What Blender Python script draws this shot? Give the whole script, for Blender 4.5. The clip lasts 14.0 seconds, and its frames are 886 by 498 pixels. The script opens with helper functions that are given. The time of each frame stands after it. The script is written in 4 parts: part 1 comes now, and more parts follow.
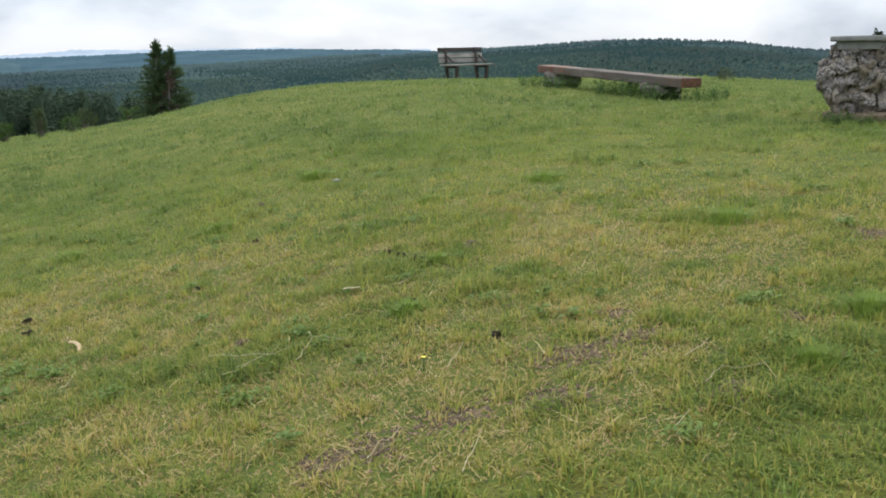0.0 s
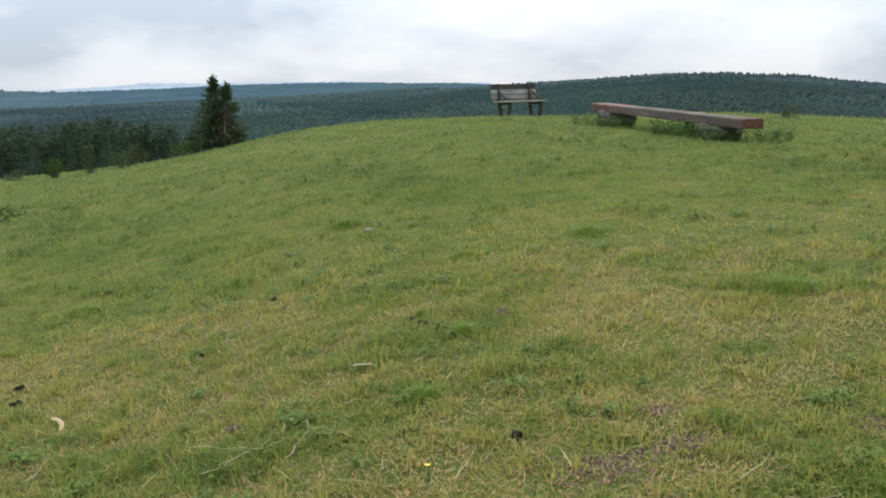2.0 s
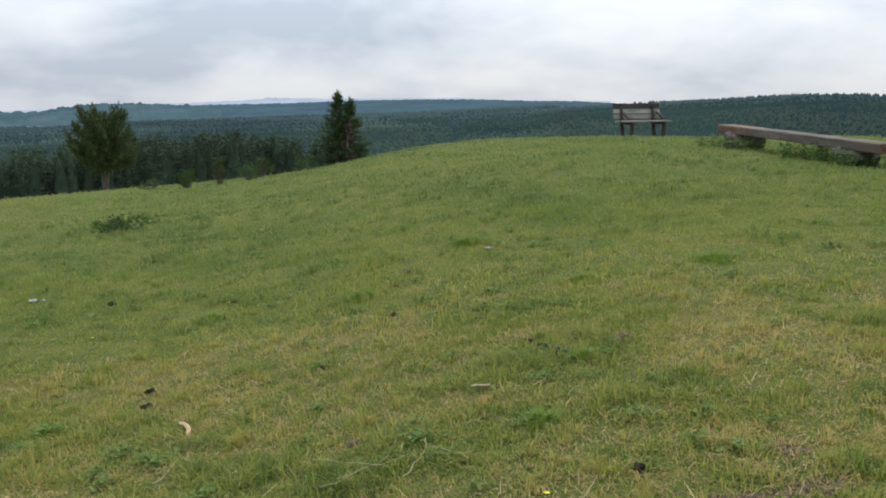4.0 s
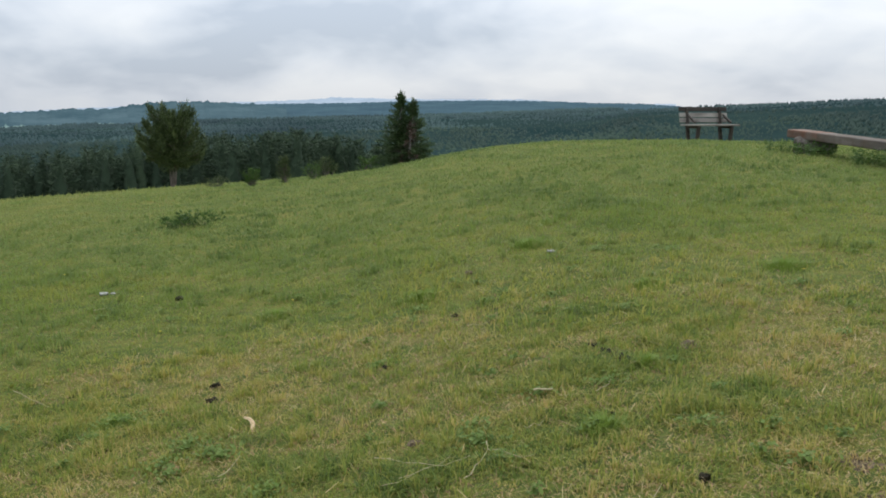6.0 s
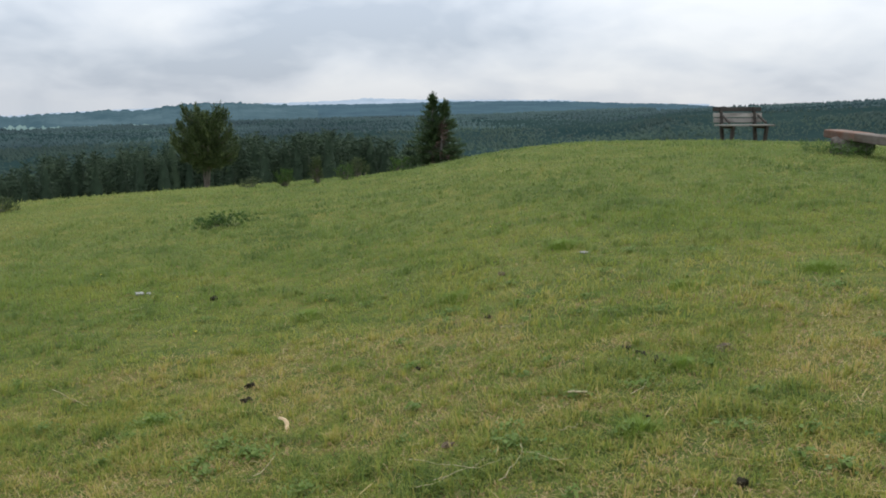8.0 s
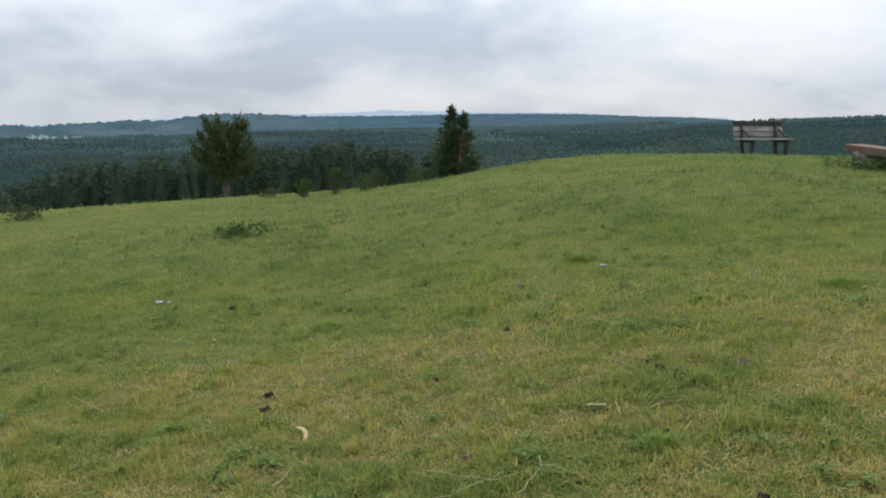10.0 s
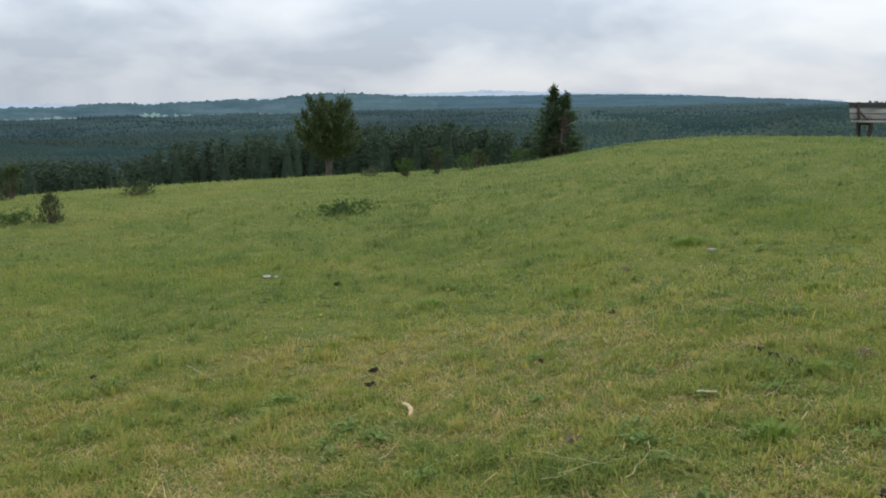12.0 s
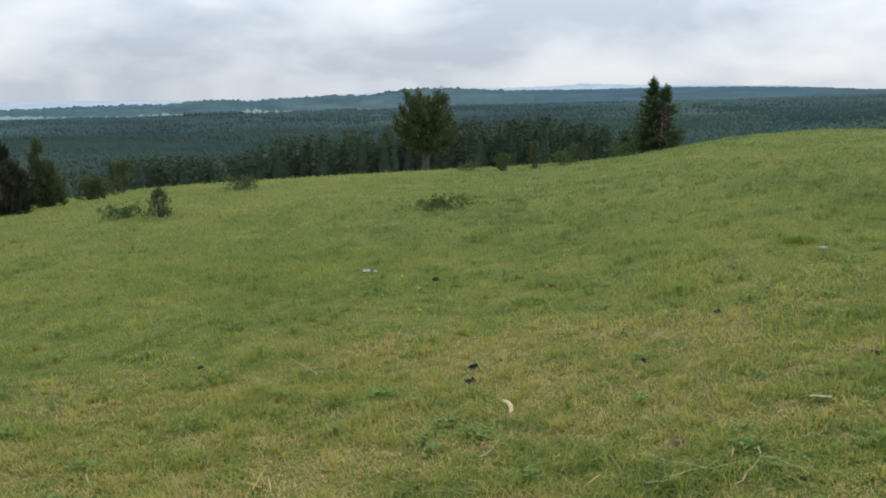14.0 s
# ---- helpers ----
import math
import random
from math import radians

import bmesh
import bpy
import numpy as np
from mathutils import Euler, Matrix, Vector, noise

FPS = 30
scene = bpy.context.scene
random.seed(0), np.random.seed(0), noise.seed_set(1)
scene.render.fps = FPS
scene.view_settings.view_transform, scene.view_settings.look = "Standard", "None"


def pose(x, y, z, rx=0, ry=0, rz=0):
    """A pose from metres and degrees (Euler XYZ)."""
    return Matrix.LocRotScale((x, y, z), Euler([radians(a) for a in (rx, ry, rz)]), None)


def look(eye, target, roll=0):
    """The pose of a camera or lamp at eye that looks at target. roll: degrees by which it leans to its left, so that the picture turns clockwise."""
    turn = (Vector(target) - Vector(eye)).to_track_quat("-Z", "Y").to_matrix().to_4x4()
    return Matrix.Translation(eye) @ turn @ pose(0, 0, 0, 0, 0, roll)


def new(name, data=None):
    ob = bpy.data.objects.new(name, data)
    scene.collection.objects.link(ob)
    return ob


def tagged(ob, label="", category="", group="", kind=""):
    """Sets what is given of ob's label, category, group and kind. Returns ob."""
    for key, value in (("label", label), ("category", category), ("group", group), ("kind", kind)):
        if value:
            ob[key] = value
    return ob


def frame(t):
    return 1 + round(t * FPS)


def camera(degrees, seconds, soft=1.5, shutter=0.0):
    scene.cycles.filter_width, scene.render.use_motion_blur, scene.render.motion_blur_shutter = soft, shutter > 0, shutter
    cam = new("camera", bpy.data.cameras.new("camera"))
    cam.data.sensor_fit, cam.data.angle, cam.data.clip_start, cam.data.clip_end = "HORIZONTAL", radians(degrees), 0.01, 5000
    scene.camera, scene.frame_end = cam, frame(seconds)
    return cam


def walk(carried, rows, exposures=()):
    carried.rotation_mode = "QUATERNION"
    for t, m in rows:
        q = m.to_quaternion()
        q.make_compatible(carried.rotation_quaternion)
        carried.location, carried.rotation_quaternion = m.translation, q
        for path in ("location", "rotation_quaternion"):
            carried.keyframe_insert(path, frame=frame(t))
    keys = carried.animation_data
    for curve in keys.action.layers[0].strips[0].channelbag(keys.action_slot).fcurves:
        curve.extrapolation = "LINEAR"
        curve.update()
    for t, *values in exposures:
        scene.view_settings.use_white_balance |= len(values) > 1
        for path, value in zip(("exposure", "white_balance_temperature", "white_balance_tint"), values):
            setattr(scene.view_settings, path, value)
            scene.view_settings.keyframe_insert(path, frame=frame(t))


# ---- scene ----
cam = camera(50.2, 14.0, soft=1.8)
PATH = [
    (0, (-0.201, -1.109, 1.317), (0.322, 0.776, 0.902), -1.03),
    (0.5, (-0.141, -0.927, 1.339), (0.433, 0.945, 0.933), -2.00),
    (1, (-0.058, -0.776, 1.350), (0.488, 1.106, 0.953), -1.34),
    (1.5, (0.062, -0.666, 1.373), (0.534, 1.241, 0.998), -0.92),
    (2, (0.091, -0.626, 1.383), (0.501, 1.301, 1.037), -1.01),
    (2.5, (0.081, -0.615, 1.395), (0.437, 1.326, 1.072), -0.90),
    (3, (0.064, -0.611, 1.398), (0.352, 1.343, 1.086), -0.60),
    (3.5, (0.057, -0.610, 1.401), (0.283, 1.353, 1.093), -0.49),
    (4, (0.060, -0.596, 1.396), (0.232, 1.373, 1.088), -0.28),
    (6.5, (0.028, -0.596, 1.403), (0.057, 1.380, 1.098), 0.42),
    (7, (0.021, -0.600, 1.405), (0.033, 1.377, 1.101), 0.52),
    (7.5, (0.026, -0.595, 1.404), (0.018, 1.382, 1.098), 0.32),
    (8, (0.024, -0.592, 1.404), (0.005, 1.385, 1.099), 0.12),
    (10.3, (0.007, -0.602, 1.402), (-0.066, 1.377, 1.125), 0.62),
    (10.5, (-0.003, -0.606, 1.404), (-0.095, 1.373, 1.128), 0.62),
    (11, (-0.016, -0.621, 1.401), (-0.169, 1.353, 1.122), 0.71),
    (11.5, (-0.023, -0.604, 1.400), (-0.231, 1.362, 1.100), 0.71),
    (12, (-0.036, -0.590, 1.394), (-0.296, 1.367, 1.071), 0.71),
    (12.5, (-0.044, -0.591, 1.397), (-0.349, 1.357, 1.064), 0.70),
    (13, (-0.048, -0.583, 1.398), (-0.401, 1.356, 1.061), 0.69),
    (13.5, (-0.067, -0.564, 1.392), (-0.467, 1.367, 1.056), 0.68),
    (14, (-0.070, -0.569, 1.399), (-0.527, 1.349, 1.063), 0.17),
]
walk(cam, [(t, look(eye, target, roll)) for t, eye, target, roll in PATH],
     exposures=((0, 0.40), (1.5, 0.35), (3, 0.11), (7, 0.08), (11, 0.04), (13, 0.10), (14, 0.15)))

# ---- light ----
SUN_AZ, SUN_EL = 17.0, 48.0
world = bpy.data.worlds.new("overcast_sky")
scene.world = world
world.use_nodes = True
wn, wl = world.node_tree.nodes, world.node_tree.links
wn.clear()


def wnode(kind, **kw):
    n = wn.new(kind)
    for k, v in kw.items():
        n.inputs[k].default_value = v
    return n


w_out = wn.new("ShaderNodeOutputWorld")
sky = wn.new("ShaderNodeTexSky")
sky.sky_type = "NISHITA"
sky.sun_disc = False
sky.sun_elevation = radians(SUN_EL)
sky.sun_rotation = radians(SUN_AZ)
sky_bg = wnode("ShaderNodeBackground", Strength=0.1)
wl.new(sky.outputs[0], sky_bg.inputs[0])
tc = wn.new("ShaderNodeTexCoord")
sep = wn.new("ShaderNodeSeparateXYZ")
wl.new(tc.outputs["Generated"], sep.inputs[0])


def wmath(op, a, b=None, clamp=False):
    n = wn.new("ShaderNodeMath")
    n.operation, n.use_clamp = op, clamp
    for i, v in enumerate((a, b)):
        if v is None:
            continue
        if isinstance(v, (int, float)):
            n.inputs[i].default_value = v
        else:
            wl.new(v, n.inputs[i])
    return n.outputs[0]


# a cloud deck: the direction is laid onto a flat layer overhead
height = wmath("ADD", wmath("MAXIMUM", sep.outputs[2], 0.0), 0.42)
deck = wn.new("ShaderNodeCombineXYZ")
wl.new(wmath("DIVIDE", sep.outputs[0], height), deck.inputs[0])
wl.new(wmath("DIVIDE", sep.outputs[1], height), deck.inputs[1])
deck.inputs[2].default_value = 3.7
big = wnode("ShaderNodeTexNoise", Scale=2.1, Detail=4.0, Roughness=0.45, Distortion=0.25)
fine = wnode("ShaderNodeTexNoise", Scale=5.0, Detail=5.0, Roughness=0.5, Distortion=0.3)
wl.new(deck.outputs[0], big.inputs["Vector"])
wl.new(deck.outputs[0], fine.inputs["Vector"])
cover = wmath("ADD", wmath("MULTIPLY", big.outputs[0], 0.74), wmath("MULTIPLY", fine.outputs[0], 0.26))
# the veiled sun brightens the clouds round it
glow = wn.new("ShaderNodeVectorMath")
glow.operation = "DOT_PRODUCT"
wl.new(tc.outputs["Generated"], glow.inputs[0])
glow.inputs[1].default_value = (math.sin(radians(SUN_AZ)) * 0.94, math.cos(radians(SUN_AZ)) * 0.94, 0.34)
halo = wmath("POWER", wmath("MAXIMUM", glow.outputs["Value"], 0.0), 14.0)
cover = wmath("ADD", cover, wmath("MULTIPLY", halo, 0.05))
thin = wn.new("ShaderNodeVectorMath")
thin.operation = "DOT_PRODUCT"
wl.new(tc.outputs["Generated"], thin.inputs[0])
thin.inputs[1].default_value = (math.sin(radians(SUN_AZ)) * 0.994, math.cos(radians(SUN_AZ)) * 0.994, 0.105)
cover = wmath("ADD", cover, wmath("MULTIPLY", wmath("POWER", wmath("MAXIMUM", thin.outputs["Value"], 0.0), 90.0), 0.05))
ramp = wn.new("ShaderNodeValToRGB")
wl.new(cover, ramp.inputs[0])
ramp.color_ramp.elements[0].position, ramp.color_ramp.elements[0].color = 0.41, (0.46, 0.525, 0.62, 1)
ramp.color_ramp.elements[1].position, ramp.color_ramp.elements[1].color = 0.62, (0.77, 0.805, 0.85, 1)
mid = ramp.color_ramp.elements.new(0.5)
mid.color = (0.62, 0.675, 0.755, 1)
cloud_bg = wn.new("ShaderNodeBackground")
wl.new(ramp.outputs[0], cloud_bg.inputs[0])
# an overcast sky is brighter overhead than at the horizon
up = wmath("MAXIMUM", sep.outputs[2], 0.0)
rise = wmath("ADD", wmath("MULTIPLY", wmath("MINIMUM", up, 0.2), 2.0), wmath("MULTIPLY", up, 0.85))
wl.new(wmath("ADD", 0.91, rise), cloud_bg.inputs[1])
sky_mix = wn.new("ShaderNodeMixShader")
sky_mix.inputs[0].default_value = 0.93
wl.new(sky_bg.outputs[0], sky_mix.inputs[1])
wl.new(cloud_bg.outputs[0], sky_mix.inputs[2])
wl.new(sky_mix.outputs[0], w_out.inputs[0])

sun = new("sun", bpy.data.lights.new("sun", "SUN"))
sun.data.energy, sun.data.angle, sun.data.color = 1.4, radians(25), (1.0, 0.965, 0.91)
sun.matrix_world = look(
    (60 * math.sin(radians(SUN_AZ)), 60 * math.cos(radians(SUN_AZ)), 60 * math.tan(radians(SUN_EL))), (0, 0, 0))


# ---- materials ----
def material(name, rough=0.8, spec=0.3):
    m = bpy.data.materials.new(name)
    m.use_nodes = True
    b = m.node_tree.nodes["Principled BSDF"]
    b.inputs["Roughness"].default_value = rough
    b.inputs["Specular IOR Level"].default_value = spec
    return m, m.node_tree.nodes, m.node_tree.links, b


def noise_node(nodes, links, scale, detail=4.0, rough=0.55, coord="Object", stretch=None, distort=0.0):
    t = nodes.new("ShaderNodeTexCoord")
    n = nodes.new("ShaderNodeTexNoise")
    n.inputs["Scale"].default_value, n.inputs["Detail"].default_value = scale, detail
    n.inputs["Roughness"].default_value, n.inputs["Distortion"].default_value = rough, distort
    src = t.outputs[coord]
    if stretch:
        mp = nodes.new("ShaderNodeMapping")
        mp.inputs["Scale"].default_value = stretch
        links.new(src, mp.inputs[0])
        src = mp.outputs[0]
    links.new(src, n.inputs["Vector"])
    return n.outputs[0]


def ramp_node(nodes, links, fac, stops):
    r = nodes.new("ShaderNodeValToRGB")
    links.new(fac, r.inputs[0])
    e = r.color_ramp.elements
    e[0].position, e[0].color = stops[0][0], (*stops[0][1], 1)
    e[1].position, e[1].color = stops[-1][0], (*stops[-1][1], 1)
    for p, c in stops[1:-1]:
        e.new(p).color = (*c, 1)
    return r.outputs[0]


def mix_node(nodes, links, fac, a, b, blend="MIX"):
    m = nodes.new("ShaderNodeMix")
    m.data_type, m.blend_type = "RGBA", blend
    for sock, v in ((m.inputs[0], fac), (m.inputs[6], a), (m.inputs[7], b)):
        if isinstance(v, float):
            sock.default_value = v
        elif isinstance(v, tuple):
            sock.default_value = (*v, 1)
        else:
            links.new(v, sock)
    return m.outputs[2]


def bump_node(nodes, links, fac, bsdf, strength, dist):
    b = nodes.new("ShaderNodeBump")
    b.inputs["Strength"].default_value, b.inputs["Distance"].default_value = strength, dist
    links.new(fac, b.inputs["Height"])
    links.new(b.outputs[0], bsdf.inputs["Normal"])


def surface(name, stops, scale, rough=0.8, spec=0.3, detail=6.0, stain=None, stain_scale=1.0, bump=0.4,
            bump_dist=0.01, bump_scale=None, stretch=None, per_object=0.0, metal=0.0):
    """A natural surface: grain through a colour ramp, larger stains over it, relief."""
    m, n, l, b = material(name, rough, spec)
    b.inputs["Metallic"].default_value = metal
    grain = noise_node(n, l, scale, detail, 0.6, stretch=stretch)
    col = ramp_node(n, l, grain, stops)
    if stain:
        blot = ramp_node(n, l, noise_node(n, l, stain_scale, 5.0, 0.6, distort=0.4), [(0.44, (0, 0, 0)), (0.62, (1, 1, 1))])
        col = mix_node(n, l, blot, col, stain)
    if per_object:
        info = n.new("ShaderNodeObjectInfo")
        hsv = n.new("ShaderNodeHueSaturation")
        mr = n.new("ShaderNodeMapRange")
        mr.inputs["To Min"].default_value, mr.inputs["To Max"].default_value = 1 - per_object, 1 + per_object
        l.new(info.outputs["Random"], mr.inputs[0])
        l.new(mr.outputs[0], hsv.inputs["Value"])
        l.new(col, hsv.inputs["Color"])
        col = hsv.outputs[0]
    l.new(col, b.inputs["Base Color"])
    bump_node(n, l, noise_node(n, l, bump_scale or scale * 1.7, 8.0, 0.65, stretch=stretch), b, bump, bump_dist)
    return m


def leaf_material(name, dark, mid_c, light, patch=None, patch_scale=0.3, through_light=0.35, rough=0.6, stops=None, spec=0.25):
    """Leaves or blades: colour by the piece's own tint, wide patches over it, some light passing through."""
    m, n, l, b = material(name, rough, spec)
    at = n.new("ShaderNodeAttribute")
    at.attribute_name = "tint"
    col = ramp_node(n, l, at.outputs["Fac"], stops or [(0.0, dark), (0.5, mid_c), (1.0, light)])
    if patch:
        f = ramp_node(n, l, noise_node(n, l, patch_scale, 5.0, 0.6, distort=0.3), [(0.46, (0, 0, 0)), (0.68, (0.5, 0.5, 0.5))])
        col = mix_node(n, l, f, col, patch)
    l.new(col, b.inputs["Base Color"])
    tr = n.new("ShaderNodeBsdfTranslucent")
    l.new(col, tr.inputs[0])
    mx = n.new("ShaderNodeMixShader")
    mx.inputs[0].default_value = through_light
    l.new(b.outputs[0], mx.inputs[1])
    l.new(tr.outputs[0], mx.inputs[2])
    l.new(mx.outputs[0], n["Material Output"].inputs[0])
    return m


TURF_COLOURS = [(0.0, (0.098, 0.150, 0.034)), (0.28, (0.203, 0.272, 0.054)), (0.52, (0.340, 0.336, 0.072)),
                (0.76, (0.455, 0.380, 0.122)), (1.0, (0.50, 0.352, 0.155))]
# more blue than the near turf: haze over the outer meadow painted in
FAR_COLOURS = [(0.0, (0.096, 0.144, 0.046)), (0.28, (0.192, 0.256, 0.070)), (0.52, (0.285, 0.295, 0.090)), (1.0, (0.44, 0.365, 0.145))]
GRASS = leaf_material("grass_blade", None, None, None, through_light=0.52, stops=TURF_COLOURS, rough=0.6, spec=0.2)
FAR_GRASS = leaf_material("longer_grass_blade", None, None, None, through_light=0.5, stops=FAR_COLOURS, rough=0.6, spec=0.2)
LUSH = leaf_material("lush_grass", (0.14, 0.215, 0.038), (0.205, 0.290, 0.052), (0.28, 0.355, 0.075), through_light=0.35)
CLOVER = leaf_material("clover_leaves", (0.105, 0.170, 0.036), (0.160, 0.235, 0.050), (0.22, 0.29, 0.07), through_light=0.35)
THATCH = leaf_material("old_thatch", (0.14, 0.083, 0.036), (0.275, 0.168, 0.068), (0.40, 0.275, 0.122), through_light=0.1)
STRAW = leaf_material("dry_straw", (0.28, 0.195, 0.078), (0.40, 0.295, 0.122), (0.56, 0.445, 0.220), through_light=0.1)
NEEDLE = leaf_material("spruce_needles", (0.030, 0.052, 0.022), (0.058, 0.098, 0.038), (0.115, 0.16, 0.06), through_light=0.12)
JUNIPER = leaf_material("juniper_needles", (0.032, 0.050, 0.020), (0.068, 0.098, 0.034), (0.140, 0.175, 0.066), through_light=0.12)
PINE = leaf_material("pine_needles", (0.013, 0.024, 0.012), (0.026, 0.044, 0.021), (0.055, 0.08, 0.034), through_light=0.1)
HERB = leaf_material("herb_leaves", (0.03, 0.065, 0.015), (0.06, 0.12, 0.022), (0.12, 0.19, 0.04), through_light=0.25)
DEAD_NEEDLE = leaf_material("dead_twigs", (0.05, 0.034, 0.026), (0.10, 0.068, 0.050), (0.16, 0.12, 0.09), through_light=0.05)
BROWN_NEEDLE = leaf_material("withered_needles", (0.020, 0.022, 0.013), (0.034, 0.038, 0.020), (0.062, 0.070, 0.034), through_light=0.1)
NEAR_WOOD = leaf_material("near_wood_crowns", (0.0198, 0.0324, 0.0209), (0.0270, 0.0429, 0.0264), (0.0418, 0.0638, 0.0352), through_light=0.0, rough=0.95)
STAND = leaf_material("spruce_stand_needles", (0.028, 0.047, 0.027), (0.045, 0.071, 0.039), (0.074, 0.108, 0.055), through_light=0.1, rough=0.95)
# mid and far crowns turn bluer: haze of distance put into the colour
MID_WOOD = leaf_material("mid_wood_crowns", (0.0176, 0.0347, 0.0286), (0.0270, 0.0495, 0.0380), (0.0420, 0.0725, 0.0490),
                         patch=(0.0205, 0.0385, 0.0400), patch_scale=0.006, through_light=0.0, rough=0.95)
FOREST = leaf_material("hazed_forest_crowns", (0.0220, 0.0440, 0.0473), (0.0347, 0.0638, 0.0638), (0.0540, 0.0940, 0.0870),
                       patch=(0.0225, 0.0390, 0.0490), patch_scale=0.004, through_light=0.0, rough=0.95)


def meadow_material():
    """Turf: thatch, moss and short green mixed at a few centimetres, with drier and greener stretches."""
    m, n, l, b = material("meadow_turf", 0.95, 0.1)
    clump = noise_node(n, l, 11.0, 7.0, 0.72, distort=0.6)
    fine_n = noise_node(n, l, 90.0, 4.0, 0.7)
    wide_n = noise_node(n, l, 0.8, 5.0, 0.6, distort=0.3)
    patch_n = noise_node(n, l, 3.2, 5.0, 0.6, distort=0.4)
    mixed = n.new("ShaderNodeMath")
    mixed.operation = "MULTIPLY_ADD"
    l.new(wide_n, mixed.inputs[0])
    mixed.inputs[1].default_value = 0.5
    l.new(clump, mixed.inputs[2])
    more = n.new("ShaderNodeMath")
    more.operation = "MULTIPLY_ADD"
    l.new(patch_n, more.inputs[0])
    more.inputs[1].default_value = 0.5
    l.new(mixed.outputs[0], more.inputs[2])
    wide_range = n.new("ShaderNodeMapRange")
    l.new(more.outputs[0], wide_range.inputs[0])
    wide_range.inputs["From Min"].default_value, wide_range.inputs["From Max"].default_value = 0.72, 1.50
    # colours cut to 0.64: shade between the blades put into the turf
    col = ramp_node(n, l, wide_range.outputs[0], [(at, tuple(0.64 * v for v in c)) for at, c in TURF_COLOURS])
    # brown soil and painted shade in the low spots of the bump
    gaps = ramp_node(n, l, fine_n, [(0.34, (1, 1, 1)), (0.5, (0, 0, 0))])
    col = mix_node(n, l, gaps, col, (0.085, 0.072, 0.042))
    l.new(col, b.inputs["Base Color"])
    bump_node(n, l, fine_n, b, 0.9, 0.03)
    return m


TURF = meadow_material()
# blue of distant air is put into the forest floor and field colours
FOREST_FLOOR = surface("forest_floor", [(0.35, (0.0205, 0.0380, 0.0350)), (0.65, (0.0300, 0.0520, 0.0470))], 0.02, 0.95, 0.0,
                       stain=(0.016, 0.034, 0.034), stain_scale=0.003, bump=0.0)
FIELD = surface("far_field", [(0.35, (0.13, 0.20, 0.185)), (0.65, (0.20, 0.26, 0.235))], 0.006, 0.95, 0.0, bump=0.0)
BARK = surface("bark", [(0.3, (0.07, 0.055, 0.045)), (0.7, (0.20, 0.175, 0.15))], 14, 0.9, 0.1, bump=0.8, stretch=(1, 1, 0.25))
PALE_BARK = surface("weathered_bark", [(0.3, (0.16, 0.145, 0.13)), (0.7, (0.36, 0.34, 0.31))], 12, 0.9, 0.1, bump=0.7, stretch=(1, 1, 0.2))
GREY_WOOD = surface("weathered_grey_wood", [(0.3, (0.15, 0.135, 0.115)), (0.7, (0.33, 0.305, 0.27))], 9, 0.85, 0.2,
                    stain=(0.10, 0.085, 0.07), stain_scale=2.2, bump=0.6, stretch=(0.12, 1, 1), per_object=0.15)
DARK_WOOD = surface("dark_stained_wood", [(0.3, (0.022, 0.018, 0.015)), (0.7, (0.07, 0.058, 0.048))], 9, 0.8, 0.25, bump=0.5, stretch=(0.12, 1, 1))
LOG_WOOD = surface("weathered_log", [(0.3, (0.060, 0.050, 0.041)), (0.7, (0.19, 0.165, 0.14))], 7, 0.85, 0.2,
                   stain=(0.10, 0.072, 0.050), stain_scale=1.6, bump=0.7, stretch=(1, 0.1, 1))
RED_WOOD = surface("red_brown_wood", [(0.3, (0.085, 0.040, 0.024)), (0.7, (0.21, 0.10, 0.06))], 7, 0.8, 0.25,
                   stain=(0.13, 0.11, 0.09), stain_scale=1.3, bump=0.6, stretch=(1, 0.1, 1))
END_WOOD = surface("cut_wood_end", [(0.3, (0.06, 0.03, 0.02)), (0.7, (0.17, 0.085, 0.05))], 18, 0.85, 0.2, bump=0.5)
TUFA = surface("pitted_tufa", [(0.36, (0.042, 0.036, 0.032)), (0.50, (0.215, 0.195, 0.178)), (0.70, (0.50, 0.465, 0.43))], 8, 0.95, 0.1,
               stain=(0.33, 0.27, 0.20), stain_scale=0.9, bump=0.7, bump_dist=0.08, bump_scale=6, per_object=0.3)
MORTAR = surface("old_mortar", [(0.3, (0.06, 0.052, 0.045)), (0.7, (0.15, 0.13, 0.11))], 12, 0.95, 0.1, bump=0.8)
SLAB = surface("grey_stone_slab", [(0.3, (0.145, 0.14, 0.136)), (0.7, (0.265, 0.258, 0.25))], 14, 0.8, 0.3,
               stain=(0.17, 0.175, 0.15), stain_scale=2.5, bump=0.35)
EARTH = surface("bare_earth", [(0.3, (0.085, 0.064, 0.044)), (0.7, (0.25, 0.190, 0.128))], 22, 0.95, 0.1, bump=1.0, bump_dist=0.02)
LIMESTONE = surface("pale_limestone", [(0.3, (0.25, 0.24, 0.21)), (0.7, (0.44, 0.43, 0.40))], 30, 0.85, 0.2, bump=0.6)
DUNG = surface("dung", [(0.3, (0.020, 0.018, 0.011)), (0.7, (0.062, 0.052, 0.034))], 60, 0.9, 0.1, bump=0.9)
PEEL = surface("dry_peel", [(0.3, (0.44, 0.29, 0.15)), (0.7, (0.70, 0.54, 0.34))], 40, 0.7, 0.3, bump=0.4)
STICK = surface("bleached_stick", [(0.3, (0.34, 0.27, 0.15)), (0.7, (0.58, 0.50, 0.32))], 60, 0.85, 0.2, bump=0.4)
